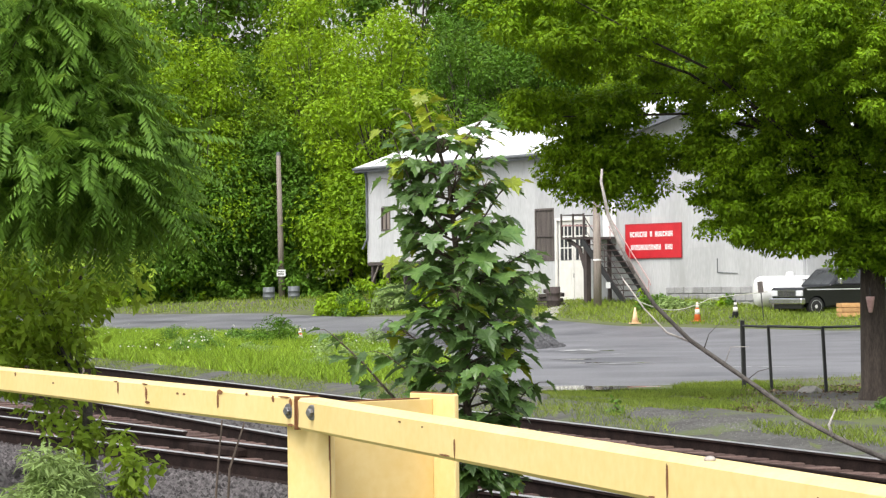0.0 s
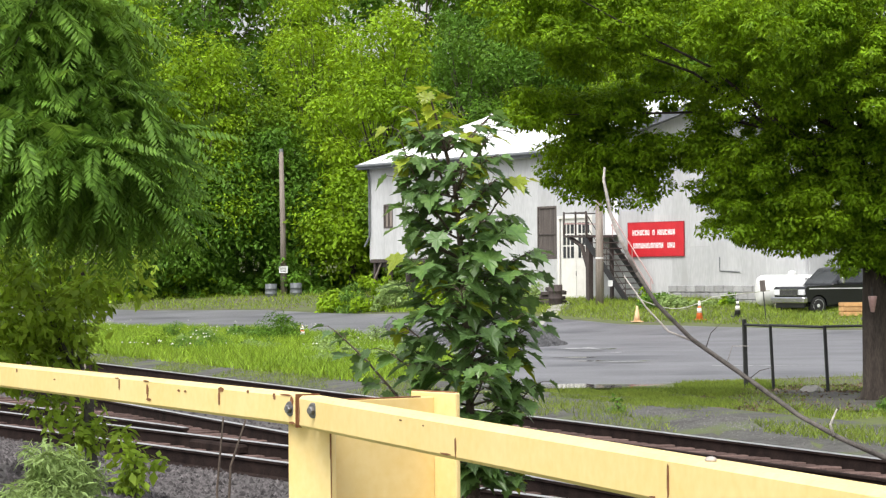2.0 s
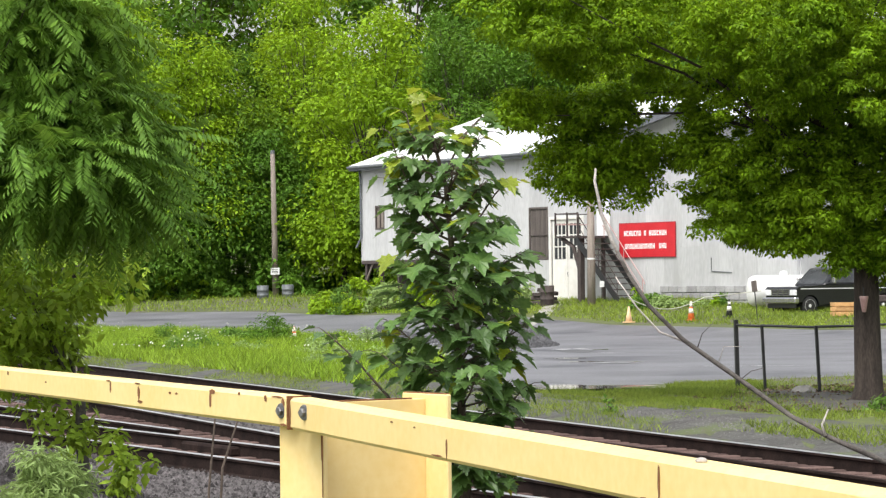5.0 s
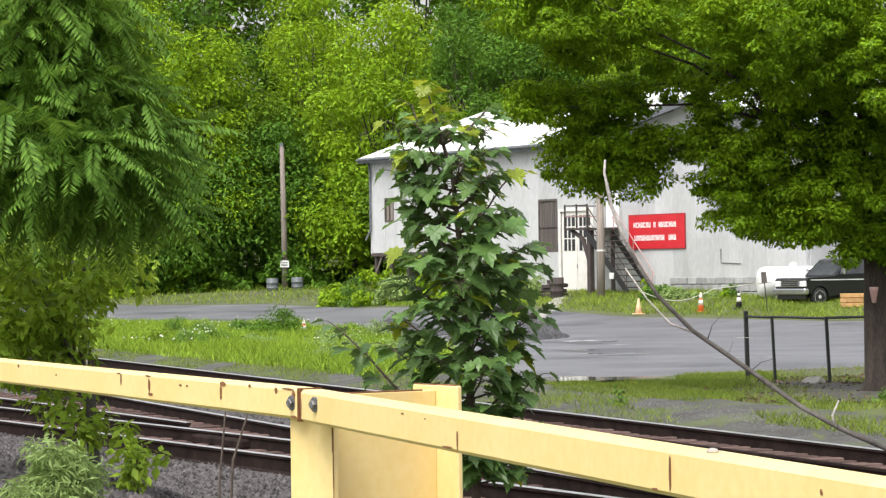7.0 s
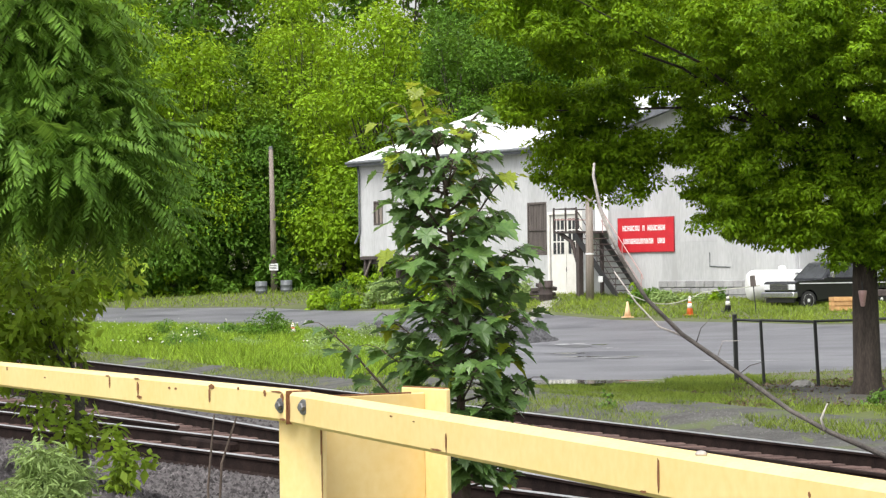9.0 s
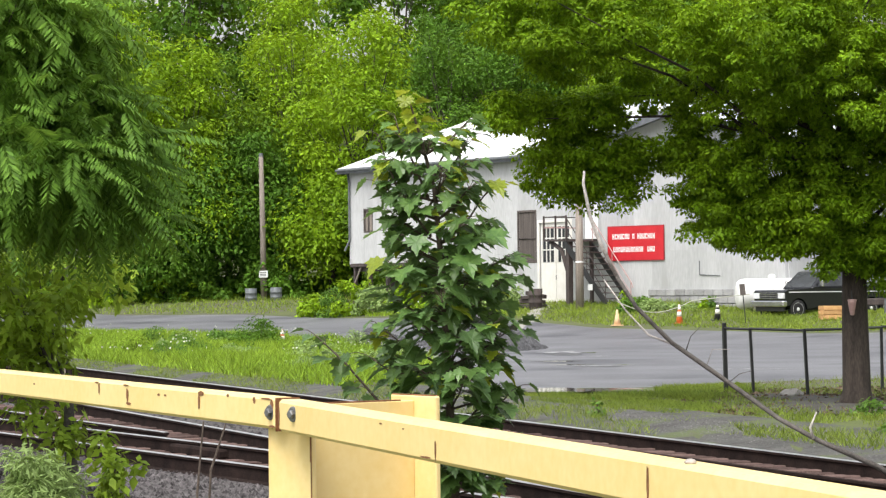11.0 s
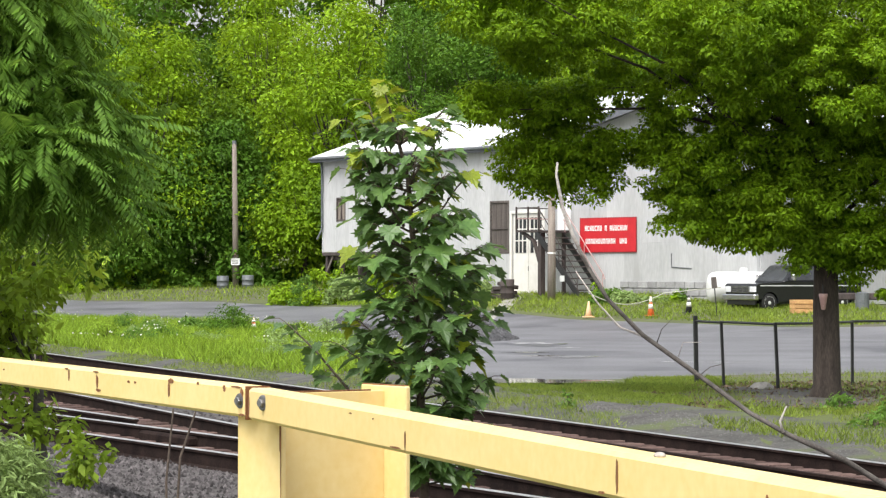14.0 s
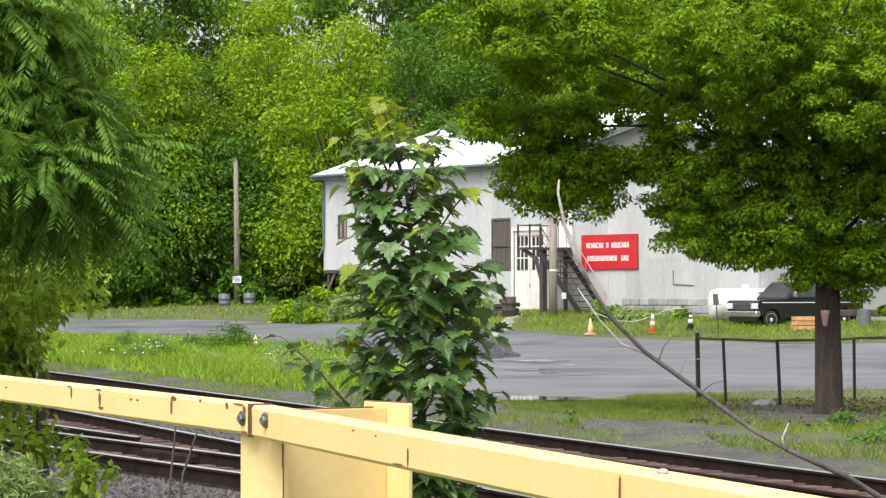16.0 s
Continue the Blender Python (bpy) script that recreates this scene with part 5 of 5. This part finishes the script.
tree("box_elder", "small leafy tree with mid-green foliage beside the track", -3.52, 24.5, 0.9, 0.05, [(-3.95, 24.5, 2.0, 0.66, 0.9, 0.56), (-3.36, 24.5, 2.2, 0.38, 0.6, 0.24), (-4.1, 24.5, 1.5, 0.5, 0.7, 0.42), (-3.62, 24.5, 1.55, 0.3, 0.5, 0.25), (-3.75, 24.4, 1.05, 0.35, 0.4, 0.28), (-3.45, 24.4, 0.8, 0.2, 0.3, 0.2)], LEAF_ELDER, 22, 150, 34, 0.105, (0.12, 0.26), DEAD_BARK, single_limbs=True, shell=0.6, limb_count=9)

BRIGHT, DARK = "tall bright green broadleaf tree on the hillside", "tall deep green broadleaf tree on the hillside"


def forest_tree(px, d, top, half, low, bright, seed, leaf=0.29, n=100, per=180):
    """px: bearing as metres sideways at 100 m."""
    x, y = px * d / 100, d
    zb = height(x, y)
    hgt = top - zb
    lo = low if low > zb else zb + 1.0
    mid = (lo + top) / 2
    r = np.random.default_rng(seed)
    es = [(x, y, mid, half, half, (top - lo) / 2)]
    for _ in range(4):
        a = r.uniform(0, 6.28)
        es.append((x + half * 0.6 * math.cos(a), y + half * 0.6 * math.sin(a), mid + r.uniform(-0.35, 0.3) * (top - lo), half * 0.6, half * 0.6, (top - lo) * 0.2))
    tree("forest_tree", BRIGHT if bright else DARK, x, y, max(1.2, lo - zb), 0.22, es, (LEAF_FAR if seed % 3 else LEAF_FAR_MID) if bright else LEAF_FAR_DARK, seed, n, per, leaf, (1.0, 2.0), group="hillside trees", shell=0.28)


# The three low dark trees carry the hollows' shade in their leaf colour.
FOREST_EDGE = [(-3.9, 168, 18.5, 3.9, 4.0, 1), (-6.2, 176, 21, 3.8, 5, 1), (-8.6, 172, 16, 3.7, 4, 1), (-10.4, 168, 17, 3.6, 3, 1), (-12.5, 168, 19, 3.8, 3, 1),
             (-14.6, 170, 20, 3.8, 3, 1), (-17, 170, 20, 4, 3, 1), (-9.2, 167, 9.5, 2.6, 1.5, 0), (-7.4, 168, 11, 2.4, 1.5, 0), (-11, 166, 8, 2.4, 1.5, 0),
             (-4.9, 166, 8.5, 2.6, 2.2, 1), (-2.6, 164, 9, 2.4, 2, 1)]
FOREST_BEHIND = [(-0.8, 196, 22, 4.2, 6, 0), (1.6, 192, 21, 4.2, 6, 0), (3.9, 190, 22, 4.2, 6, 0), (6.3, 185, 22, 4.4, 6, 1), (9, 182, 22, 4.4, 6, 0),
             (12, 180, 22, 4.4, 5, 1), (15, 180, 22, 4.4, 5, 1), (18, 180, 22, 4.4, 5, 0)]
for i, (px, d, top, half, low, bright) in enumerate(FOREST_EDGE + FOREST_BEHIND):
    forest_tree(px, d, top, half, low, bright, 100 + i)
for i in range(15):
    forest_tree(-18 + 2.6 * i, 215 + 8 * (i % 3), 31 + 2.5 * math.sin(i * 2.3), 6.2, 10, i % 3 != 0, 200 + i, 0.6, 120, 80)


def shrub(name, label, x, y, rx, ry, hgt, material, seed, n, per, leaf, group="", slim=0.55):
    r = np.random.default_rng(seed)
    zb = height(x, y)
    t = thing(name, label, "shrub", pose(x, y, zb), group)
    d = unit(r.normal(size=(n, 3)))
    d[:, 2] = np.abs(d[:, 2])
    c = d * np.array([rx, ry, hgt * 0.85]) * (r.uniform(0.1, 1, (n, 1)) ** 0.5)
    for i in range(min(n, 6)):
        part("stem", Mesh().tube([(0, 0, -0.05), tuple(c[i] * 0.5 + np.array([0, 0, 0.1])), tuple(c[i])], [0.015, 0.010, 0.005], 5), TWIG, t)
    q = leaf_cloud(r, np.column_stack([c, r.uniform(0.16, 0.34, n) * min(rx, hgt) ** 0.5]), per, leaf, slim=slim)
    part("leaves", faces_mesh("leaves", q, 4, material), material, t)


U1 = "rank green undergrowth at the foot of the wooded hill"
for i in range(16):
    x = -27 + 1.55 * i
    shrub("undergrowth", U1, x, 168 + 3 * math.sin(i * 1.7) - 0.55 * x * 0 , 2.2, 2.5, 2.3 + 0.9 * math.sin(i * 2.1), LEAF_FAR_DARK if i % 3 else LEAF_FAR, 300 + i, 42, 46, 0.3, "undergrowth")
U2 = "leafy green shrub growing against the workshop"
for i, (x, y, rx, hgt) in enumerate(((-5.4, 130.5, 1.0, 2.5), (-6.4, 131.5, 0.9, 1.6), (-4.3, 129, 1.2, 1.9), (-2.2, 126, 1.4, 2.0), (-0.6, 123.5, 1.3, 2.0), (1.1, 119.5, 1.1, 2.0), (-7.2, 134, 1.2, 1.2), (6.5, 109.8, 0.65, 0.8), (7.2, 109.2, 0.6, 0.6), (6.2, 110.4, 0.35, 1.1), (6.85, 109.6, 0.2, 0.8), (8.0, 108.9, 0.35, 0.3), (9.1, 108.4, 0.16, 0.6), (9.35, 108.2, 0.12, 0.75), (8.6, 108.6, 0.3, 0.25))):
    shrub("wall_shrub", U2, x, y, rx, rx * 1.2, hgt, (LEAF_FAR, LEAF_SHRUB, LEAF_PALE)[i % 3], 330 + i, 34 if rx > 0.5 else 14, 46 if rx > 0.5 else 26, 0.2 if rx > 0.9 else 0.13, "shrubs at the workshop")
shrub("meadow_bush", "rounded dark green bush in the meadow strip", -6.9, 91, 0.95, 1.3, 1.15, LEAF_FAR_DARK, 350, 40, 80, 0.12, slim=0.3)
shrub("meadow_bush", "rounded dark green bush in the meadow strip", -8.3, 95, 0.8, 1.3, 0.6, LEAF_SHRUB, 351, 30, 50, 0.13)
shrub("pale_shrub", "pale feathery green weeds beside the barrier", -3.05, 19.5, 0.30, 0.5, 0.66, LEAF_PALE, 352, 60, 80, 0.10, slim=0.16)
shrub("box_elder_sapling", "small green sapling with lobed leaves beside the track", -2.88, 22.5, 0.2, 0.25, 0.85, LEAF_ELDER, 353, 14, 22, 0.10)
shrub("weed_plant", "bright green weed with narrow leaves below the barrier", 0.24, 18.0, 0.12, 0.2, 0.95, LEAF_PALE, 354, 14, 16, 0.14, slim=0.2)
shrub("weed_plant", "leafy green plant growing at the foot of the barrier", 0.06, 19.0, 0.14, 0.25, 1.0, LEAF_MAPLE_INNER, 355, 10, 14, 0.14)

# grass, flowers, litter
POLY = LOT_NEAR + LOT_FAR[::-1]


def in_lot(x, y):
    hit = False
    for (x0, y0), (x1, y1) in zip(POLY, POLY[1:] + POLY[:1]):
        if (y0 > y) != (y1 > y) and x < (x1 - x0) * (y - y0) / (y1 - y0) + x0:
            hit = not hit
    return hit


def blades(count, area, tall, wide, seed, thin=None, edge=17.3, far=999):
    """Grass blades over a stretch of ground, clear of the asphalt."""
    r = np.random.default_rng(seed)
    x0, x1, y0, y1 = area
    pts = []
    while len(pts) < count:
        x, y = r.uniform(x0, x1), r.uniform(y0, y1)
        if (-0.3 < x < 3.4 and 49.7 < y < 55) or not edge < 0.938 * x + 0.346 * y < far or in_lot(x, y) or ((x - 5.5) ** 2 / 2.6 + (y - 45.6) ** 2 / 16 < 1 and r.random() < 0.85) or 0.84 * x + 0.543 * y > 84 or (thin and noise.noise((x * 0.9, y * 0.35, seed)) < thin):
            continue
        pts.append((x, y, height(x, y) + 0.02))
    p = np.array(pts)
    n_ = len(p)
    a = r.uniform(0, 6.28, n_)
    w = np.stack([np.cos(a), np.sin(a), np.zeros(n_)], 1) * (wide * r.uniform(0.5, 1.3, (n_, 1)))
    h = tall * r.uniform(0.35, 1.15, (n_, 1)) * (0.75 + 0.5 * np.array([noise.noise((q[0] * 0.5, q[1] * 0.2, 5)) for q in pts])[:, None])
    tip = p + np.concatenate([r.normal(scale=0.55, size=(n_, 2)), np.ones((n_, 1))], 1) * h
    return np.stack([p - w, p + w, tip], 1), p


g1, p1 = blades(64000, (-22, 1.5, 55, 128), 0.36, 0.02, 1, edge=16.5)
g2, _ = blades(26000, (0.2, 5.2, 42, 57), 0.13, 0.007, 2, thin=-0.15)
g8, _ = blades(7000, (5.2, 13, 42, 57), 0.12, 0.007, 2, thin=0.0)
g3, _ = blades(30000, (-6, 16, 92, 126), 0.24, 0.022, 3)
g5, _ = blades(9000, (0.0, 9, 26, 55), 0.09, 0.007, 6, thin=0.05, edge=15.9)
g6, _ = blades(7000, (3.6, 7.5, 30, 46), 0.13, 0.008, 7, thin=-0.1, edge=15.9)
g7, _ = blades(26000, (-16, 2.5, 36, 82), 0.12, 0.0055, 8, thin=-0.2, edge=15.3, far=19)
g4, _ = blades(3500, (-26, -4, 140, 172), 0.35, 0.03, 4)
for nm, g, lab in (("meadow_grass", g1, "long bright green meadow grass between track and road"), ("verge_grass", np.concatenate([g2, g8]), "thin patchy green grass along the lot verge"), ("shoulder_grass", np.concatenate([g5, g6, g7]), "sparse tufts of grass on the gravel shoulder"), ("bank_grass", g3, "short green grass on the bank before the workshop"), ("roadside_grass", g4, "green grass along the road below the trees")):
    gm = VERGE if nm in ("verge_grass", "shoulder_grass") else BANK if nm in ("bank_grass", "roadside_grass") else GRASS
    tagged(part(nm, faces_mesh(nm, g, 3, gm), gm), lab, "grass", kind="stuff")
r5 = np.random.default_rng(5)
fl = p1[r5.choice(len(p1), 700, replace=False)]
fl = fl[np.array([noise.noise((q[0] * 0.4, q[1] * 0.15, 9)) > 0.12 and q[1] > 70 for q in fl])]
fq = leaf_quads(r5, fl + np.array([0, 0, 0.38]), r5.normal(size=fl.shape), 0.06, 0.06)
tagged(part("wildflowers", faces_mesh("wildflowers", fq, 4, FLOWER), FLOWER), "scattered white wildflowers in the meadow", "flowers", kind="stuff")
lt = np.column_stack([r5.uniform(3.5, 9.5, 2600), r5.uniform(42, 52, 2600), np.zeros(2600)])
lt[:, 2] = [height(a, b) + 0.02 for a, b, _ in lt]
lq = leaf_quads(r5, lt, r5.normal(size=lt.shape) * np.array([1, 1, 0.2]), 0.09, 0.06)
tagged(part("leaf_litter", faces_mesh("leaf_litter", lq, 4, DEADLEAF), DEADLEAF), "brown leaf litter under the tree and fence", "leaf litter", kind="stuff")
rw = random.Random(12)
for i in range(60):
    y = rw.uniform(64, 112)
    x = rw.uniform(-0.135, 0.0) * y * 0.98
    if 0.938 * x + 0.346 * y > 19 and not in_lot(x, y):
        shrub("meadow_weeds", "tall mixed green weeds in the meadow strip", x, y, rw.uniform(0.35, 0.8), rw.uniform(0.5, 1.2), rw.uniform(0.3, 0.75), rw.choice((LEAF_SHRUB, LEAF_PALE, GRASS)), 400 + i, 24, 44, 0.09, "meadow weeds", slim=0.35)
shrub("weed_clump", "dark upright weed on the verge beside the track", 1.9, 42, 0.08, 0.1, 0.4, LEAF_SHRUB, 360, 8, 14, 0.07)
for i, (x, y) in enumerate(((7.2, 42), (6.6, 40.5), (7.7, 43), (5.9, 41.3), (6.2, 38.5), (5.6, 36))):
    shrub("weed_clump", "bright green low weeds under the tree", x, y, 0.32, 0.5, 0.28, LEAF_SHRUB, 361 + i, 14, 26, 0.07, "weeds under the tree")

# ---- dead leaning branch ----
branch = thing("dead_branch", "long bare grey-brown dead branch leaning over the track", "branch")
main = [(4.5, 25, -0.05), (3.92, 25, 0.28), (3.62, 25, 0.47), (3.11, 25, 0.70), (2.82, 25.6, 0.87), (2.40, 26, 1.19), (1.87, 26, 1.57), (1.55, 26, 1.90), (1.37, 26, 2.19), (1.22, 26, 2.5), (1.13, 26, 2.74), (1.10, 26, 2.90), (1.07, 26, 3.05), (1.08, 26, 3.17)]
part("stem", Mesh().tube(main[:9], [0.029, 0.026, 0.025, 0.024, 0.0235, 0.023, 0.021, 0.0195, 0.018], 8), DEAD_BARK, branch, smooth=True)
part("pale_tip", Mesh().tube(main[8:], [0.018, 0.0175, 0.0165, 0.015, 0.013, 0.010], 8), PALE_BARK, branch, "pale barkless upper end", smooth=True)
for k, (pts, r0, ml) in enumerate((([(1.86, 26, 1.56), (1.66, 26, 1.64), (1.45, 26, 1.87), (1.25, 26, 2.16)], 0.013, PALE_BARK), ([(3.06, 25, 0.72), (3.03, 25, 0.82), (3.09, 25, 0.96)], 0.014, PALE_BARK),
                                   ([(2.34, 26, 1.22), (2.2, 26, 1.35), (2.25, 26, 1.5), (2.42, 26, 1.5)], 0.006, PALE_BARK), ([(2.0, 26, 1.47), (2.05, 26, 1.62), (2.15, 26, 1.72)], 0.006, DEAD_BARK), ([(2.4, 26, 1.19), (2.5, 26, 1.27), (2.62, 26, 1.3)], 0.006, DEAD_BARK))):
    part("side_branch", Mesh().tube(pts, [r0 * (1 - 0.5 * i / (len(pts) - 1)) for i in range(len(pts))], 6), ml, branch, smooth=True)
stems = thing("bare_stems", "two thin dead brown stems standing at the trackside", "dead stems", pose(-1.95, 20, 0.2))
for pts in ([(0, 0, -0.2), (-0.01, 0, 0.45), (0.04, 0, 0.97)], [(0.04, 0, -0.2), (0.09, 0, 0.62), (0.2, 0, 0.95)]):
    part("stem", Mesh().tube(pts, [0.010, 0.009, 0.006], 6), TWIG, stems)

# ---- maple sapling ----
LOBES = [(0, 0), (0.16, -0.06), (0.30, -0.10), (0.26, 0.06), (0.46, 0.10), (0.40, 0.22), (0.56, 0.40), (0.36, 0.40), (0.34, 0.56), (0.20, 0.50), (0.20, 0.70), (0.12, 0.72), (0.0, 1.0)]


def maple_leaf(name, material, seed):
    """A five-lobed leaf blade, folded a little along its midrib and drooping at the tip."""
    r = random.Random(seed)
    ring = LOBES + [(-x, y) for x, y in LOBES[-2:0:-1]]
    bend, fold = r.uniform(0.15, 0.5), r.uniform(0.05, 0.25)
    vs = [(x, y, abs(x) * fold - bend * y * y * 0.5 + 0.03 * r.uniform(-1, 1)) for x, y in ring]
    vs.append((0, 0.35, -bend * 0.06))
    m = Mesh().add(vs, [(i, (i + 1) % len(ring), len(ring)) for i in range(len(ring))])
    return m.data(name, material)


sapling = thing("maple_sapling", "young maple sapling with large dark green lobed leaves", "sapling", pose(-0.1, 15.5, 0.35))
trunk_pts = [(0, 0, 0), (0.01, 0, 0.65), (-0.02, 0, 1.21), (-0.05, 0, 1.84), (-0.09, 0, 2.31), (-0.17, 0, 2.62), (-0.23, 0, 2.82)]
part("stem", Mesh().tube(trunk_pts, [0.03, 0.026, 0.022, 0.018, 0.013, 0.008, 0.004], 8), TWIG, sapling, smooth=True)
leaves_dark = [maple_leaf("leaf", LEAF_MAPLE, i) for i in range(6)]
leaves_young = [maple_leaf("leaf", LEAF_YOUNG, 20 + i) for i in range(3)]


def stem_at(z):
    for (x0, _, z0), (x1, _, z1) in zip(trunk_pts, trunk_pts[1:]):
        if z <= z1:
            return x0 + (x1 - x0) * (z - z0) / (z1 - z0)
    return trunk_pts[-1][0]


rs = random.Random(8)


def hang_leaf(p, away, size, down=None, young=False):
    """A blade at the end of its stalk: points away from the stem, tip hanging, upper face to the light."""
    down = radians(rs.uniform(-4, 52)) if down is None else radians(down)
    along = Vector((math.cos(away) * math.cos(down), math.sin(away) * math.cos(down), -math.sin(down)))
    side = Vector((-math.sin(away), math.cos(away), 0))
    side = (side + Vector((0, 0, rs.uniform(-0.35, 0.35)))).normalized()
    face = (-side).cross(along).normalized()
    side = along.cross(face)
    m = Matrix.Translation(p) @ Matrix(((side.x, along.x, face.x, 0), (side.y, along.y, face.y, 0), (side.z, along.z, face.z, 0), (0, 0, 0, 1))) @ Matrix.Scale(size, 4)
    LEAVES.append((m, young))


def leafy_branch(points, sizes, young=0.0, radius=0.008, spread=1.0):
    """A branch with opposite leaves on long stalks, the largest at its end."""
    pts = [Vector(p) for p in points]
    part("branch", Mesh().tube(pts, [radius * (1 - 0.65 * i / (len(pts) - 1)) for i in range(len(pts))], 6), TWIG, sapling, smooth=True)
    way = math.atan2(pts[-1].y - pts[0].y, pts[-1].x - pts[0].x)
    n = len(sizes)
    for i, size in enumerate(sizes):
        f = 0.3 + 0.7 * (i + 1) / n
        k = min(int(f * (len(pts) - 1)), len(pts) - 2)
        p = pts[k].lerp(pts[k + 1], f * (len(pts) - 1) - k)
        turn = way + (0 if i == n - 1 else (1 if i % 2 else -1) * rs.uniform(0.5, 1.5)) * spread
        reach = rs.uniform(0.03, 0.10)
        q = p + Vector((math.cos(turn) * reach, math.sin(turn) * reach, rs.uniform(-0.01, 0.05)))
        STALKS.tube([p, p.lerp(q, 0.6) + Vector((0, 0, 0.012)), q], [0.0025, 0.002, 0.0018], 4)
        hang_leaf(q, turn + rs.uniform(-0.3, 0.3), size * rs.uniform(0.85, 1.15), young=rs.random() < young)


LEAVES, STALKS = [], Mesh()
node, whorl = 0.62, 0
while node < 2.6:
    k = (node - 0.62) / 2.0
    wide = 0.42 * min(1, 0.6 + 1.5 * k) * (1 if k < 0.55 else 1 - 0.5 * (k - 0.55) / 0.45)
    for j in range(4):
        a = whorl * 0.8 + j * math.pi / 2 + rs.uniform(-0.3, 0.3)
        reach = wide * rs.uniform(0.6, 1.0)
        base = Vector((stem_at(node), 0, node))
        rise = reach * rs.uniform(0.35, 0.8)
        end = base + Vector((math.cos(a) * reach, math.sin(a) * reach, rise))
        mid = base.lerp(end, 0.5) - Vector((0, 0, 0.02))
        big = 0.138 if k < 0.7 else 0.115
        leafy_branch([base, mid, end], [big * rs.uniform(0.62, 1.2) for _ in range(15 if k < 0.6 else 12)], young=0.04 + 0.3 * max(0, k - 0.55))
    node += rs.uniform(0.10, 0.135)
    whorl += 1
leafy_branch([(-0.12, 0, 2.25), (-0.2, 0.03, 2.45), (-0.28, 0.04, 2.62), (-0.31, 0.04, 2.73)], [0.11, 0.12, 0.12, 0.11, 0.11, 0.10, 0.10, 0.09, 0.08], 0.4)
leafy_branch([(-0.13, 0, 2.3), (-0.05, -0.04, 2.48), (0.02, -0.05, 2.6), (0.07, -0.05, 2.66)], [0.11, 0.12, 0.12, 0.11, 0.10, 0.10, 0.09], 0.1)
leafy_branch([(-0.09, 0, 2.15), (-0.25, -0.04, 2.25), (-0.38, -0.05, 2.33)], [0.12, 0.12, 0.12, 0.12, 0.11, 0.10], 0.1)
# the leader's young tip
for a in range(20):
    z = 2.52 + 0.017 * a
    hang_leaf(Vector((stem_at(z) + 0.03 * math.cos(a * 2.1), 0.03 * math.sin(a * 2.1), z + 0.02)), a * 2.1, rs.uniform(0.07, 0.11), rs.uniform(-20, 55), a > 5)
# single branches that stand clear of the crown
leafy_branch([(-0.11, 0, 2.05), (-0.24, -0.03, 2.22), (-0.35, -0.05, 2.45), (-0.40, -0.05, 2.62)], [0.12, 0.12, 0.13, 0.12, 0.11, 0.10, 0.10, 0.09], 0.45)
leafy_branch([(-0.13, 0.02, 2.2), (-0.02, 0.02, 2.40), (0.06, 0.02, 2.52), (0.10, 0.02, 2.60)], [0.11, 0.11, 0.11, 0.12, 0.10, 0.08], 0.3)
leafy_branch([(-0.07, -0.02, 1.85), (0.08, -0.03, 2.12), (0.18, -0.04, 2.27), (0.25, -0.04, 2.35)], [0.11, 0.12, 0.12, 0.07], 0.9, spread=0.7)
leafy_branch([(-0.02, 0, 0.62), (-0.42, 0.04, 1.15), (-0.60, 0.05, 1.36), (-0.76, 0.05, 1.51)], [0.11, 0.13, 0.12, 0.15, 0.14, 0.14, 0.13, 0.12, 0.10, 0.09, 0.08], 0.0, 0.011, 0.9)
leafy_branch([(-0.04, 0, 1.22), (-0.2, -0.03, 1.27), (-0.36, -0.04, 1.32), (-0.47, -0.05, 1.40)], [0.13, 0.14, 0.13, 0.13, 0.12, 0.12, 0.10], 0.0, 0.009, 0.9)
leafy_branch([(-0.03, 0, 0.95), (-0.2, -0.05, 0.98), (-0.4, -0.06, 1.04)], [0.13, 0.14, 0.15, 0.15, 0.14, 0.13], 0.0, 0.009)
leafy_branch([(-0.03, 0, 0.85), (0.1, -0.05, 0.98), (0.26, -0.06, 1.12), (0.33, -0.06, 1.2)], [0.13, 0.14, 0.13, 0.12, 0.1], 0.25, 0.009)
tagged(part("stalk_tangle", STALKS, TWIG, sapling), kind="stuff")
inner = Mesh()
for i, (m, young) in enumerate(LEAVES):
    if young or i * 250 // len(LEAVES) != (i - 1) * 250 // len(LEAVES):
        part("leaf", rs.choice(leaves_young if young else leaves_dark), None, sapling, at=m)
    else:
        src = rs.choice(leaves_dark)
        inner.add([m @ v.co for v in src.vertices], [tuple(q.vertices) for q in src.polygons])
tagged(part("inner_foliage", inner, LEAF_MAPLE_INNER, sapling), kind="stuff")


def motions():
    """The sapling sways a little in the wind."""
    sway = [(0.0, -0.3), (0.5, 0.25), (1.0, 0.1), (1.5, -0.3), (2.0, 0.1), (2.5, 0.05), (3.0, 0.1), (3.5, 0.15), (4.0, -0.1), (5.2, 0.15), (6.5, -0.45), (7.0, -0.25), (7.5, -0.35), (8.0, 0.2), (8.5, -0.1), (9.0, 0.15),
            (9.5, 0.0), (10.0, -0.2), (11.2, 0.1), (12.5, 0.0), (13.0, 0.2), (13.5, 0.15), (14.0, 0.2), (14.5, 0.15), (15.0, 0.0), (15.5, 0.15), (16.0, -0.15)]
    walk(sapling, [(t, pose(-0.1, 15.5, 0.35, 0.3 * a, a, 0)) for t, a in sway])


motions()
